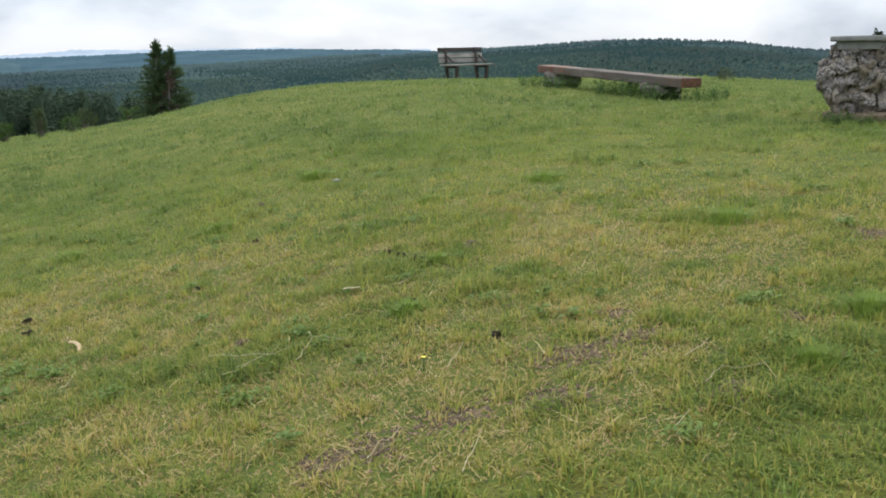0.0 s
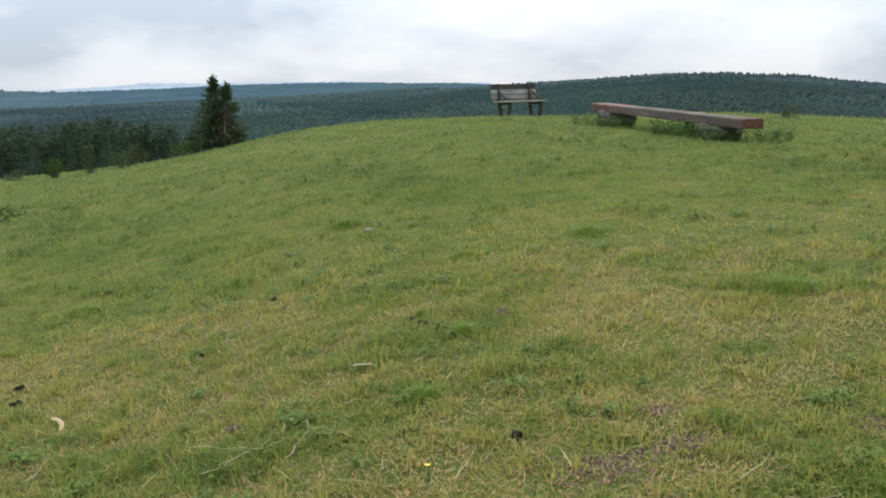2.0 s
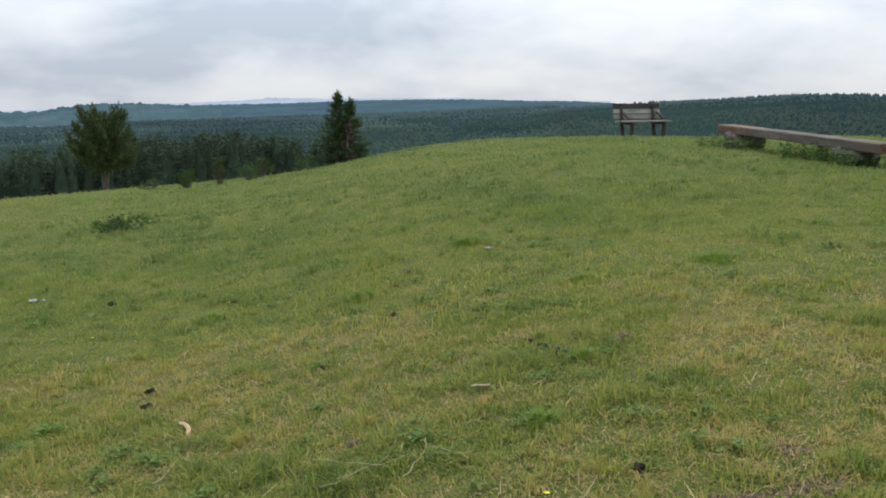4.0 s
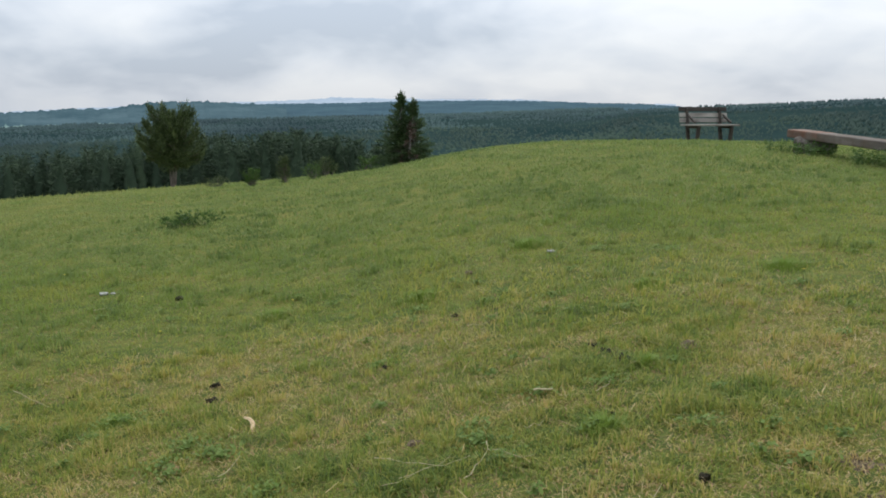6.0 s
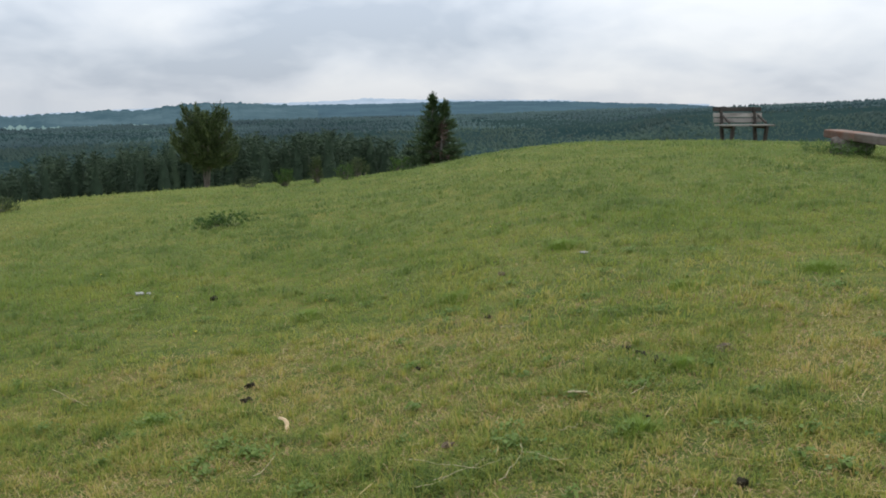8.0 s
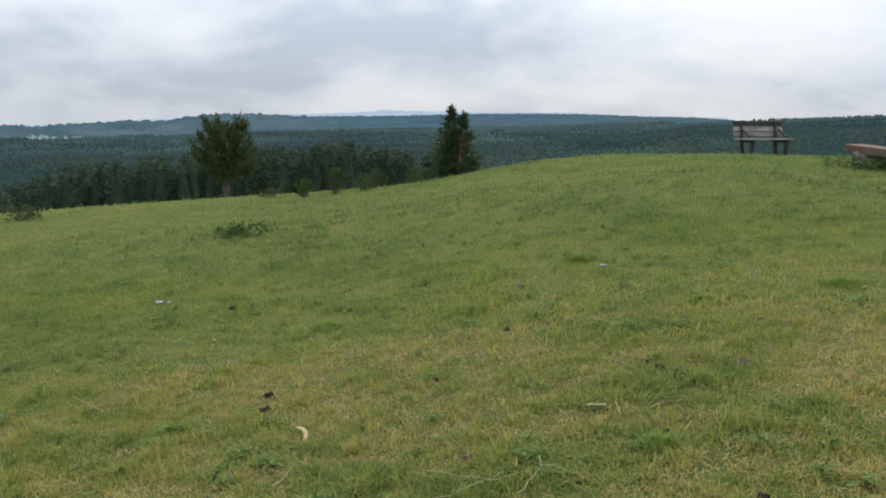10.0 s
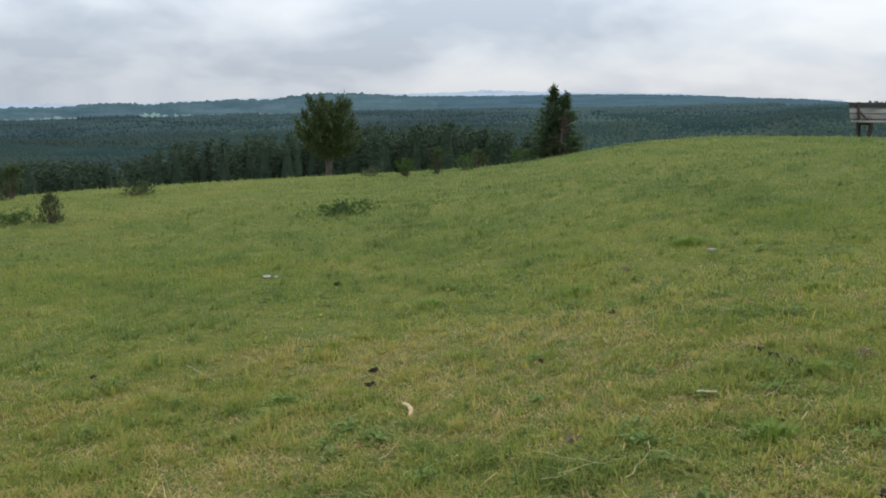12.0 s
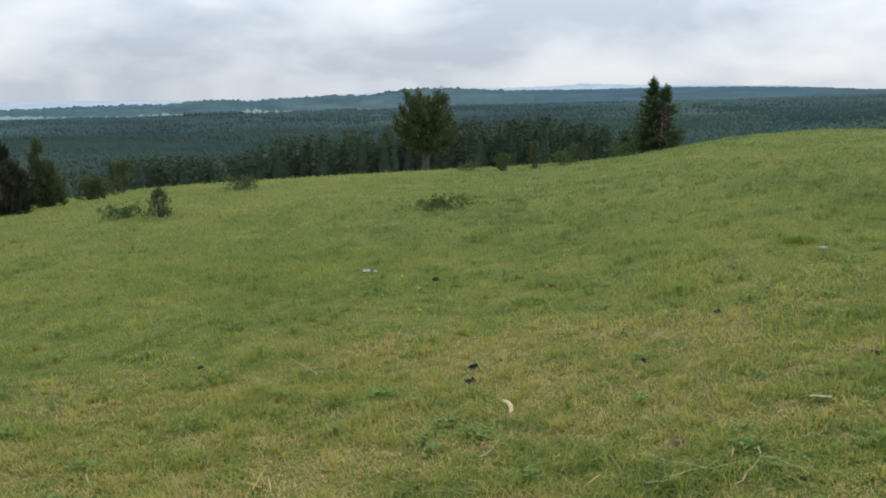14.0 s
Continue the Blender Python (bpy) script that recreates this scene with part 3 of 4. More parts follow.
def build_grass():
    rng = np.random.default_rng(5)

    def wear(x, y):
        w = np.clip((1.05 - 0.80 * dryness(x, y)) * (0.60 + 0.6 * vnoise(x, y, 0.2, 42)), 0.12, 1)
        for bx, by, bw, bd in BARE:
            w = w * np.clip(1.3 * (((x - bx) / bw * 2) ** 2 + ((y - by) / bd * 2) ** 2) - 0.1, 0.45, 1)
        return w

    tall = lambda x, y: (0.028 + 0.014 * vnoise(x, y, 1.6, 43) + 0.085 * vnoise(x, y, 0.13, 44) ** 3) * (1.25 - 0.45 * dryness(x, y))
    far_tall = lambda x, y: 0.95 * tall(x, y) + 0.055 * vnoise(x, y, 1.4, 45) ** 3 + 0.03 * vnoise(x, y, 0.4, 46) ** 2
    sets = [blades(165000, 1.9, 5.2, -47, 56, rng, lambda x, y: 1.25 * tall(x, y), 0.0043, 1.5, wear),
            blades(42000, 1.9, 5.2, -47, 56, rng, lambda x, y: 0.65 * tall(x, y), 0.009, 1.3, wear),
            blades(175000, 5.2, 13, -47, 52, rng, far_tall, 0.0078, 1.25, lambda x, y: wear(x, y) * step(13, 8.5, np.hypot(x, y + 0.6))),
            blades(125000, 7.5, 22, -50, 50, rng, far_tall, 0.016, 1.05, lambda x, y: step(7.5, 12, np.hypot(x, y + 0.6))),
            blades(30000, 22, 38, -50, 50, rng, lambda x, y: 1.3 * far_tall(x, y), 0.024, 0.7, None),
            clusters(1100, 26, 1.9, 6.0, -47, 56, rng, 0.075, 0.0052), clusters(1500, 20, 6.0, 15, -47, 52, rng, 0.11, 0.0075),
            blades(85000, 0.0, 9, 52, 316, rng, lambda x, y: 1.3 * tall(x, y), 0.013, 1.1, wear), blades(18000, 9, 22, 46, 314, rng, far_tall, 0.022, 1.0, None),
            blades(14000, 0.1, 2.0, -50, 56, rng, tall, 0.007, 0.9, wear)]
    far_sets = [sets.pop(8), sets.pop(6), sets.pop(4), sets.pop(3)]
    tagged(new("outer_meadow_grass", blade_mesh("outer_meadow_grass", far_sets, FAR_GRASS, rng)), "longer green grass towards the meadow's edge", "grass", kind="stuff")
    tagged(new("meadow_grass", blade_mesh("meadow_grass", sets, GRASS, rng, bend=0.9)), "short grazed green meadow grass with yellowish patches", "grass", kind="stuff")
    dry = lambda x, y: np.clip(0.06 + 0.94 * dryness(x, y), 0, 1)
    flat = [blades(56000, 1.9, 6.0, -47, 56, rng, lambda x, y: 0.02 + 0.07 * rng.random(len(x)) ** 2.2, 0.0018, 1.7, dry, 0.85, 1.25),
            blades(6000, 6.0, 12, -47, 52, rng, lambda x, y: 0.04 + 0.06 * rng.random(len(x)) ** 2, 0.0045, 1.7, dry, 0.85, 1.25),
            blades(16000, 0.1, 6, 56, 313, rng, lambda x, y: 0.03 + 0.08 * rng.random(len(x)) ** 2, 0.004, 1.7, dry, 0.85, 1.25)]
    tagged(new("dry_grass", blade_mesh("dry_grass", flat, STRAW, rng, bend=0.15, raise_=0.012)), "bleached dry stalks lying in the turf", "dry grass", kind="stuff")
    old = [blades(52000, 1.9, 6.0, -47, 56, rng, lambda x, y: 0.010 + 0.03 * rng.random(len(x)), 0.0050, 1.7, dry, 0.8, 1.2),
           blades(8000, 6.0, 10, -47, 52, rng, lambda x, y: 0.02 + 0.04 * rng.random(len(x)), 0.007, 1.7, dry, 0.8, 1.2)]
    tagged(new("thatch", blade_mesh("thatch", old, THATCH, rng, bend=0.1, raise_=0.011)), "short brown bits of old thatch between the grass", "thatch", kind="stuff")
    stalks = [blades(170, 2.2, 9.0, -45, 54, rng, lambda x, y: 0.07 + 0.08 * rng.random(len(x)), 0.0026, 0.5, None)]
    tagged(new("seed_stalks", blade_mesh("seed_stalks", stalks, STRAW, rng, bend=0.5)), "thin pale seed stalks standing out of the grass", "dry grass", kind="stuff")
    long_ones = [blades(1100, 2.0, 7.5, -47, 56, rng, lambda x, y: 0.08 + 0.13 * rng.random(len(x)) ** 1.5, 0.0030, 2.4, None, 0.92, 1.05)]
    tagged(new("long_straws", blade_mesh("long_straws", long_ones, STRAW, rng, bend=0.1, raise_=0.028)), "long pale straws lying flat on the short grass", "dry grass", kind="stuff")


build_grass()


def clover_mats():
    """Low mats of small rounded leaves among the grass."""
    rng = np.random.default_rng(19)
    n = 110
    az, r = np.radians(rng.uniform(-46, 54, n)), np.sqrt(rng.uniform(2.0**2, 7.5**2, n))
    cx, cy, size = r * np.sin(az), r * np.cos(az) - 0.6, rng.uniform(0.03, 0.13, n)
    cx, cy = np.append(cx, [-1.0, -0.85, -1.45, -1.5, 0.72, 0.25]), np.append(cy, [3.45, 3.3, 3.95, 3.7, 2.9, 2.95])
    size = np.append(size, [0.16, 0.13, 0.20, 0.16, 0.10, 0.12])
    each = (size * 900).astype(int)
    pick = np.repeat(np.arange(len(cx)), each)
    m = len(pick)
    a, q = rng.uniform(0, 2 * np.pi, m), np.abs(rng.normal(0, 0.5, m)) * size[pick]
    x, y = cx[pick] + q * np.cos(a), cy[pick] + 0.8 * q * np.sin(a)
    z = lift(x, y) + rng.uniform(0.014, 0.042, m)
    w = rng.uniform(0.004, 0.0085, m)
    turn, tip, roll = rng.uniform(0, 2 * np.pi, m), rng.normal(0, 0.45, m), rng.normal(0, 0.45, m)
    V = []
    for u, v in ((-1, 0), (-0.5, 0.8), (0.6, 0.85), (1.1, 0), (0.6, -0.85), (-0.5, -0.8)):
        V.append(np.stack([x + w * (u * np.cos(turn) - v * np.sin(turn)), y + w * (u * np.sin(turn) + v * np.cos(turn)), z + w * (u * tip + v * roll)], -1))
    V = np.stack(V, 1).reshape(-1, 3)
    tris = np.array([(0, 1, 2), (0, 2, 3), (0, 3, 4), (0, 4, 5)])
    Fc = (tris[None] + (np.arange(m) * 6)[:, None, None]).reshape(-1, 3)
    tint = np.clip(rng.normal(0.45, 0.2, m), 0, 1)
    tagged(new("clover_mats", np_mesh("clover_mats", V, Fc, [CLOVER], tint=np.repeat(tint, 6))), "low dark green mats of small clover leaves in the turf", "clover", kind="stuff")


clover_mats()


# ---- trees and shrubs ----
def spray_mesh(name, roots, ways, sizes, mat, rng, per=14, spread=0.5, droop=0.0, flat=0.5, tint_shift=0.0):
    """Needle or leaf sprays: at each root a bunch of small pointed leaves fanning round its way."""
    roots, ways, sizes = np.asarray(roots, float), np.asarray(ways, float), np.asarray(sizes, float)
    n = len(roots)
    way = np.repeat(ways, per, 0) + rng.normal(0, spread, (n * per, 3)) * [1, 1, flat + 0.3]
    way[:, 2] -= droop
    way /= np.linalg.norm(way, axis=1)[:, None] + 1e-9
    along = rng.uniform(0, 1, n * per)[:, None]
    size = np.repeat(sizes, per)[:, None]
    at = np.repeat(roots, per, 0) + np.repeat(ways, per, 0) * size * (along - 0.3) + rng.normal(0, 0.18, (n * per, 3)) * size
    side = np.cross(way, rng.normal(0, 1, (n * per, 3)))
    side /= np.linalg.norm(side, axis=1)[:, None] + 1e-9
    ln = size * rng.uniform(0.45, 0.95, (n * per, 1))
    V = np.stack([at - side * ln * 0.13, at + side * ln * 0.13, at + way * ln], 1).reshape(-1, 3)
    Fc = np.arange(n * per * 3).reshape(-1, 3)
    t = np.clip(np.repeat(rng.normal(0.45, 0.17, n), per) + rng.normal(0, 0.13, n * per) + tint_shift, 0, 1)
    return np_mesh(name, V, Fc, [mat], tint=np.repeat(t, 3))


def limb_mesh(name, limbs, mat):
    V, Fc, base = [], [], 0
    for pts, rad in limbs:
        v, f = tube(pts, rad, 6)
        V += v
        Fc += [tuple(i + base for i in q) for q in f]
        base += len(v)
    return np_mesh(name, [tuple(v) for v in V], Fc, [mat], smooth=True)


def spruce(name, x, y, base, height, width, label, seed, tops, bare_side, bark=None, n_limb=290, category="tree"):
    """A conifer with its leaders, tiered drooping limbs and needle sprays; one side of the last leader has lost its limbs."""
    rng = np.random.default_rng(seed)
    e = thing(name, pose(x, y, base), label, category)
    limbs, roots, ways, sizes, trunks, dead = [], [], [], [], [], []
    for nth, (tx, ty, th) in enumerate(tops):
        hh = height * th
        last = nth == len(tops) - 1
        lean = lambda f: Vector((tx * min(1.0, 0.45 + 0.75 * f) + 0.02 * math.sin(5 * f + seed), ty, hh * f))
        trunks.append(([lean(f) for f in np.linspace(0, 1, 9)], [(0.019 if last else 0.012) * height * (1 - 0.93 * f) + 0.005 for f in np.linspace(0, 1, 9)]))
        for _ in range(n_limb):
            f = 0.05 + 0.92 * rng.random() ** 0.9
            a = rng.uniform(0, 2 * np.pi)
            reach = width / 2 * ((1 - f) ** 1.15 * rng.uniform(0.45, 1.15) + 0.03)
            if math.cos(a) * tx < 0:
                reach *= 0.85
            c = lean(f)
            off = abs((a - bare_side + np.pi) % (2 * np.pi) - np.pi)
            if last and off < 1.1 and f < 0.72:
                reach *= 0.55
                limbs.append(([c, c + Vector((math.cos(a), math.sin(a), -0.15)) * reach], [0.008, 0.003]))
                if rng.random() < 0.7:
                    dead.append(c + Vector((math.cos(a), math.sin(a), -0.1)) * reach * rng.uniform(0.5, 1.0))
                continue
            d = Vector((math.cos(a), math.sin(a), -0.18 + 1.0 * f * f))
            p1, p2 = c + d * reach * 0.55 + Vector((0, 0, 0.02)), c + d * reach + Vector((0, 0, 0.05 * reach))
            limbs.append(([c, p1, p2], [0.012 * (1 - f) + 0.004, 0.008 * (1 - f) + 0.003, 0.002]))
            for g in np.linspace(0.25, 1.0, 4 + int(reach * 8)):
                q = c + (p2 - c) * g
                roots.append(q + Vector(rng.normal(0, 0.02, 3)))
                ways.append((d.x * 0.9, d.y * 0.9, 0.05 + 0.7 * f))
                sizes.append(height * rng.uniform(0.030, 0.058) * (1.1 - 0.45 * f))
        for k in range(9):
            roots.append(lean(1.0 - 0.014 * k))
            ways.append((0, 0, 1))
            sizes.append(height * 0.040)
    part_mesh("trunk", limb_mesh("trunk", trunks, bark or PALE_BARK), e, "pale bare trunk")
    part_mesh("branching", limb_mesh("branching", limbs, BARK), e)
    part_mesh("crown", spray_mesh("crown", roots, ways, sizes, NEEDLE, rng, per=13, spread=0.42), e)
    part_mesh("dead_growth", spray_mesh("dead_growth", dead, [(0, -0.6, -0.2)] * len(dead), [0.17] * len(dead), DEAD_NEEDLE, rng, per=14, spread=0.7), e, "withered brown twigs", "stuff")
    return e


def open_juniper(name, x, y, base, height, width, label, seed, n_limb=88, category="tree"):
    """A juniper grown into a small tree: stems that fork low, limbs that sweep up into ragged spires, gaps between them."""
    rng = np.random.default_rng(seed)
    e = thing(name, pose(x, y, base), label, category)
    stems = [(-0.16, 0.03, 0.62), (0.05, -0.04, 0.78), (0.22, 0.05, 0.66)]
    at = lambda k, f: Vector((stems[k][0] * (0.25 + 0.9 * f), stems[k][1] * f, stems[k][2] * height * f))
    trunks = [([at(k, f) for f in np.linspace(0, 1, 6)], [0.05 * (1 - 0.8 * f) + 0.008 for f in np.linspace(0, 1, 6)]) for k in range(3)]
    limbs, roots, ways, sizes = [], [], [], []
    for i in range(n_limb):
        k, a = int(rng.integers(3)), rng.uniform(0, 2 * np.pi)
        f = 0.36 + 0.62 * (i + rng.random()) / n_limb
        env = np.interp(f, [0.34, 0.40, 0.5, 0.64, 0.8, 0.92, 1.0], [0.30, 0.62, 0.92, 1.0, 0.88, 0.68, 0.45])
        reach = width / 2 * env * rng.random() ** 0.5 * rng.uniform(0.75, 1.08)
        tip = Vector((math.cos(a) * reach, math.sin(a) * reach, height * f * rng.uniform(0.96, 1.03)))
        low = at(k, min(0.95, max(0.42, (f - 0.22 * rng.uniform(0.6, 1.4)) / stems[k][2])))
        low.z = min(low.z, tip.z - 0.05)
        knee = low.lerp(tip, 0.62) + Vector((math.cos(a), math.sin(a), 0)) * reach * 0.18 - Vector((0, 0, 0.10 * (tip.z - low.z)))
        limbs.append(([low, knee, tip], [0.018, 0.012, 0.003]))
        for g in np.linspace(0.3, 1.0, 12):
            c = low.lerp(knee, g / 0.62) if g < 0.62 else knee.lerp(tip, (g - 0.62) / 0.38)
            fan = 0.20 * (1.25 - g) * height / 2.9 + 0.03
            for _ in range(4):
                roots.append(c + Vector(rng.normal(0, 1, 3)) * fan * 0.55)
                ways.append((math.cos(a) * 0.35 + rng.normal(0, 0.25), math.sin(a) * 0.35 + rng.normal(0, 0.25), 0.25 + 0.75 * f))
                sizes.append(height * rng.uniform(0.026, 0.050))
    part_mesh("trunk", limb_mesh("trunk", trunks, BARK), e)
    part_mesh("branching", limb_mesh("branching", limbs, BARK), e)
    part_mesh("crown", spray_mesh("crown", roots, ways, sizes, JUNIPER, rng, per=13, spread=0.42), e)
    return e


def juniper(name, x, y, base, height, width, label, seed, stem=0.12, mat=None, clumps=60, per_clump=14, category="tree", upright=0.7, ragged=0.35, size=0.055, tight=0.085, spires=()):
    """A many-stemmed bushy juniper: an uneven crown of upright clumps with gaps."""
    rng = np.random.default_rng(seed)
    e = thing(name, pose(x, y, base), label, category)
    limbs, roots, ways, sizes = [], [], [], []
    for _ in range(clumps):
        a, q = rng.uniform(0, 2 * np.pi), rng.random() ** 0.6
        f = stem + (1 - stem) * rng.random() ** 0.8
        g = (f - stem) / (1 - stem)
        env = math.sin(math.pi * (0.32 + 0.63 * g)) ** 0.6
        reach = width / 2 * q * env * rng.uniform(1 - ragged, 1 + ragged * 0.4)
        top = Vector((math.cos(a) * reach, math.sin(a) * reach, height * f))
        if spires:
            sx, sy, sh, sw = spires[int(rng.integers(len(spires)))]
            reach = sw / 2 * q * (1.06 - g) ** 0.75
            top = Vector((sx + math.cos(a) * reach, sy + math.sin(a) * reach, sh * f))
        low = Vector((math.cos(a) * width * 0.03, math.sin(a) * width * 0.03, stem * height * rng.uniform(0.4, 0.95) if stem > 0.2 else 0.0))
        bend = low.lerp(top, 0.5) + Vector((math.cos(a), math.sin(a), -0.2)) * reach * 0.15
        limbs.append(([low, bend, top], [0.008 * height + 0.003, 0.005 * height + 0.002, 0.002]))
        spread = tight * (height + width) / 2
        for _ in range(per_clump):
            roots.append(top + Vector(rng.normal(0, 1, 3)) * spread * 0.85)
            ways.append((math.cos(a) * 0.5, math.sin(a) * 0.5, upright))
            sizes.append(size * (height + width) / 2 * rng.uniform(0.7, 1.5))
    roots = [(r[0], r[1], max(0.02, r[2])) for r in roots]
    if stem > 0.2:
        trunks = [([(0.03 * k, 0.02 * k, 0), (0.07 * k, 0, 0.5 * stem * height), (0.16 * k, 0.05 * k, stem * height * 1.6)], [0.06, 0.05, 0.02]) for k in (-1, 0.2, 1)]
        part_mesh("trunk", limb_mesh("trunk", trunks, BARK), e)
    part_mesh("branching", limb_mesh("branching", limbs, BARK), e)
    part_mesh("crown", spray_mesh("crown", roots, ways, sizes, mat or JUNIPER, rng, per=16, spread=0.5), e)
    return e


def on_ground(x, y):
    return float(lift(x, y))


def spruce_stand():
    """Tall spruces rooted on the slope below the meadow: only their upper crowns rise over its edge."""
    rng = np.random.default_rng(77)
    n = 250
    deg = rng.uniform(-33, -1.6, n)
    az, d = np.radians(deg), rng.uniform(146, 200, n)
    x, y = d * np.sin(az), d * np.cos(az)
    ground = lift(x, y)
    h = 1.4 - d * np.tan(np.radians(rng.uniform(1.7, 2.9, n) + 0.75 * step(-13, -19, deg) + 1.5 * step(-19, -29, deg) + 0.5 * step(-5.5, -2, deg))) - ground
    w = rng.uniform(2.6, 4.2, n)
    prof_h = np.linspace(0.02, 0.95, 16)
    prof_w = (1 - prof_h) ** 0.62 * np.where(np.arange(16) % 2, 0.78, 1.0) + 0.03
    V, Fc, per = crowns(x, y, ground, h, w * 0.66, np.zeros(n, bool), 9, (prof_h, prof_w, prof_h, prof_w), rng, 0.012)
    me = np_mesh("spruce_stand", V, Fc, [STAND], tint=np.repeat(np.clip(rng.normal(0.4, 0.12, n), 0, 1), per), smooth=True)
    tagged(new("spruce_stand", me), "stand of tall dark spruces below the meadow's edge", "woods", kind="stuff")
    roots, ways, sizes = [], [], []
    for k in range(n):
        for f in np.repeat(np.linspace(0.30, 0.995, 32), 5):
            a = rng.uniform(0, 2 * np.pi)
            q = (w[k] * (1 - f) ** 0.62 + 0.1) * rng.uniform(0.45, 1.08)
            roots.append((x[k] + q * math.cos(a), y[k] + q * math.sin(a), ground[k] + h[k] * f))
            ways.append((math.cos(a), math.sin(a), 0.5 * f - 0.1))
            sizes.append(rng.uniform(0.6, 1.2))
    me = spray_mesh("spruce_stand_twigs", roots, ways, sizes, STAND, rng, per=6, spread=0.5, droop=0.2)
    tagged(new("spruce_stand_twigs", me), "drooping dark green outer twigs of the tall spruces", "woods", kind="stuff")


spruce_stand()


spruce("spruce_tree", -0.62, 35.4, on_ground(-0.62, 35.4) - 0.05, 3.05, 2.75, "small dark spruce with two tops and a bare pale trunk", 3,
       tops=((-0.12, 0.10, 1.0), (0.32, -0.06, 0.92)), bare_side=4.45)
open_juniper("juniper_tree", -9.72, 36.8, on_ground(-9.72, 36.8) - 0.05, 3.45, 3.2, "dark green bushy juniper tree with an uneven open crown", 8)
juniper("juniper_bush", -11.55, 13.9, on_ground(-11.55, 13.9), 1.2, 1.1, "dense dark brownish juniper bush beside the meadow", 12,
        stem=0.03, mat=BROWN_NEEDLE, clumps=190, per_clump=20, upright=1.0, category="bush", tight=0.05,
        spires=((0.0, 0, 1.28, 0.75), (-0.35, 0.1, 1.1, 0.8), (0.25, 0, 0.85, 0.65), (0.30, -0.1, 0.45, 0.6), (-0.7, 0.1, 1.35, 0.8), (-1.0, 0, 0.9, 0.8)))
juniper("juniper_bush", -11.8, 15.2, on_ground(-11.8, 15.2), 1.35, 0.6, "slim pointed dark green juniper bush behind a larger one", 15,
        stem=0.04, clumps=90, per_clump=16, upright=1.3, category="bush", tight=0.05,
        spires=((0.0, 0, 1.26, 0.45), (0.20, 0.05, 0.85, 0.45), (0.38, 0, 0.5, 0.5)))
juniper("juniper_bush", -11.75, 16.9, on_ground(-11.75, 16.9), 0.45, 0.8, "dark green juniper bush on the slope", 17, stem=0.04, clumps=70, per_clump=16, category="bush")
for k, (x, y, h, w) in enumerate(((-3.13, 12.35, 0.15, 1.0), (-8.20, 12.3, 0.18, 0.95), (-7.56, 12.35, 0.42, 0.42),
                                  (-3.4, 18.7, 0.36, 0.40), (-2.75, 18.8, 0.52, 0.34), (-2.2, 19.2, 0.30, 0.6), (-2.05, 20.4, 0.40, 0.6),
                                  (-1.2, 21.2, 0.35, 0.7), (-8.33, 16.6, 0.28, 0.9), (-4.3, 19.6, 0.2, 0.7), (10.7, 16.3, 0.24, 0.5), (-12.7, 19.5, 0.72, 0.7))):
    low = w > h * 1.5
    juniper("low_shrub", x, y, on_ground(x, y) - 0.01, h, w,
            "low spreading dark green shrub in the grass" if low else "small upright juniper shoot in the grass", 40 + k,
            stem=0.05, clumps=22 if low else 40, per_clump=9, category="shrub", upright=0.25 if low else 1.1, mat=HERB if k in (0, 1, 3, 5, 7) else JUNIPER, size=0.07)
for k, (az, d, el, w) in enumerate(((40.05, 44, 0.38, 0.75), (40.7, 44.5, 0.25, 0.45), (41.45, 43, 0.34, 0.85), (42.2, 44, 0.38, 1.1), (43.6, 45, 0.6, 1.6), (45.6, 40, 7.0, 6.0))):
    x, y = -0.14 + d * math.sin(radians(az)), -0.93 + d * math.cos(radians(az))
    h = 1.34 + d * math.tan(radians(el)) - on_ground(x, y)
    juniper("pine_tree", x, y, on_ground(x, y) - 0.05, h, w, "dark green pine standing behind the stone table", 70 + k, stem=0.52,
            mat=PINE, clumps=60, per_clump=16, tight=0.06, size=0.05, upright=0.6, ragged=0.5)


# ---- stone table ----
def rock_mesh(name, seed, mat, pits=1.0, subdiv=4):
    """A weathered lump of tufa with hollows eaten into it, about one metre across before scaling."""
    rng = random.Random(seed)
    hollows = [(Vector((rng.gauss(0, 1), rng.gauss(0, 1), rng.gauss(0, 1))).normalized(), rng.uniform(0.12, 0.34), rng.uniform(0.45, 0.80)) for _ in range(22)]
    bm = bmesh.new()
    bmesh.ops.create_icosphere(bm, subdivisions=subdiv, radius=0.5)
    off = Vector((seed * 3.1, seed * 1.7, seed * 0.9))
    for v in bm.verts:
        way = v.co.normalized()
        wob = way + 0.22 * noise.noise_vector(way * 3.1 + off)
        wob.normalize()
        size = 1 + 0.34 * noise.noise(way * 1.3 + off) + 0.16 * noise.noise(way * 3.4 + off * 2) + 0.09 * noise.noise(way * 7.0 - off) + 0.07 * noise.noise(way * 15.0 + off)
        deep = 0.0
        for h, r, d in hollows:
            gap = (wob - h).length / r
            if gap < 1:
                deep = max(deep, d * (1 - gap**4))
        v.co = way * 0.5 * size * (1 - pits * deep)
    me = bpy.data.meshes.new(name)
    bm.to_mesh(me)
    bm.free()
    me.materials.append(mat)
    for p in me.polygons:
        p.use_smooth = True
    return me


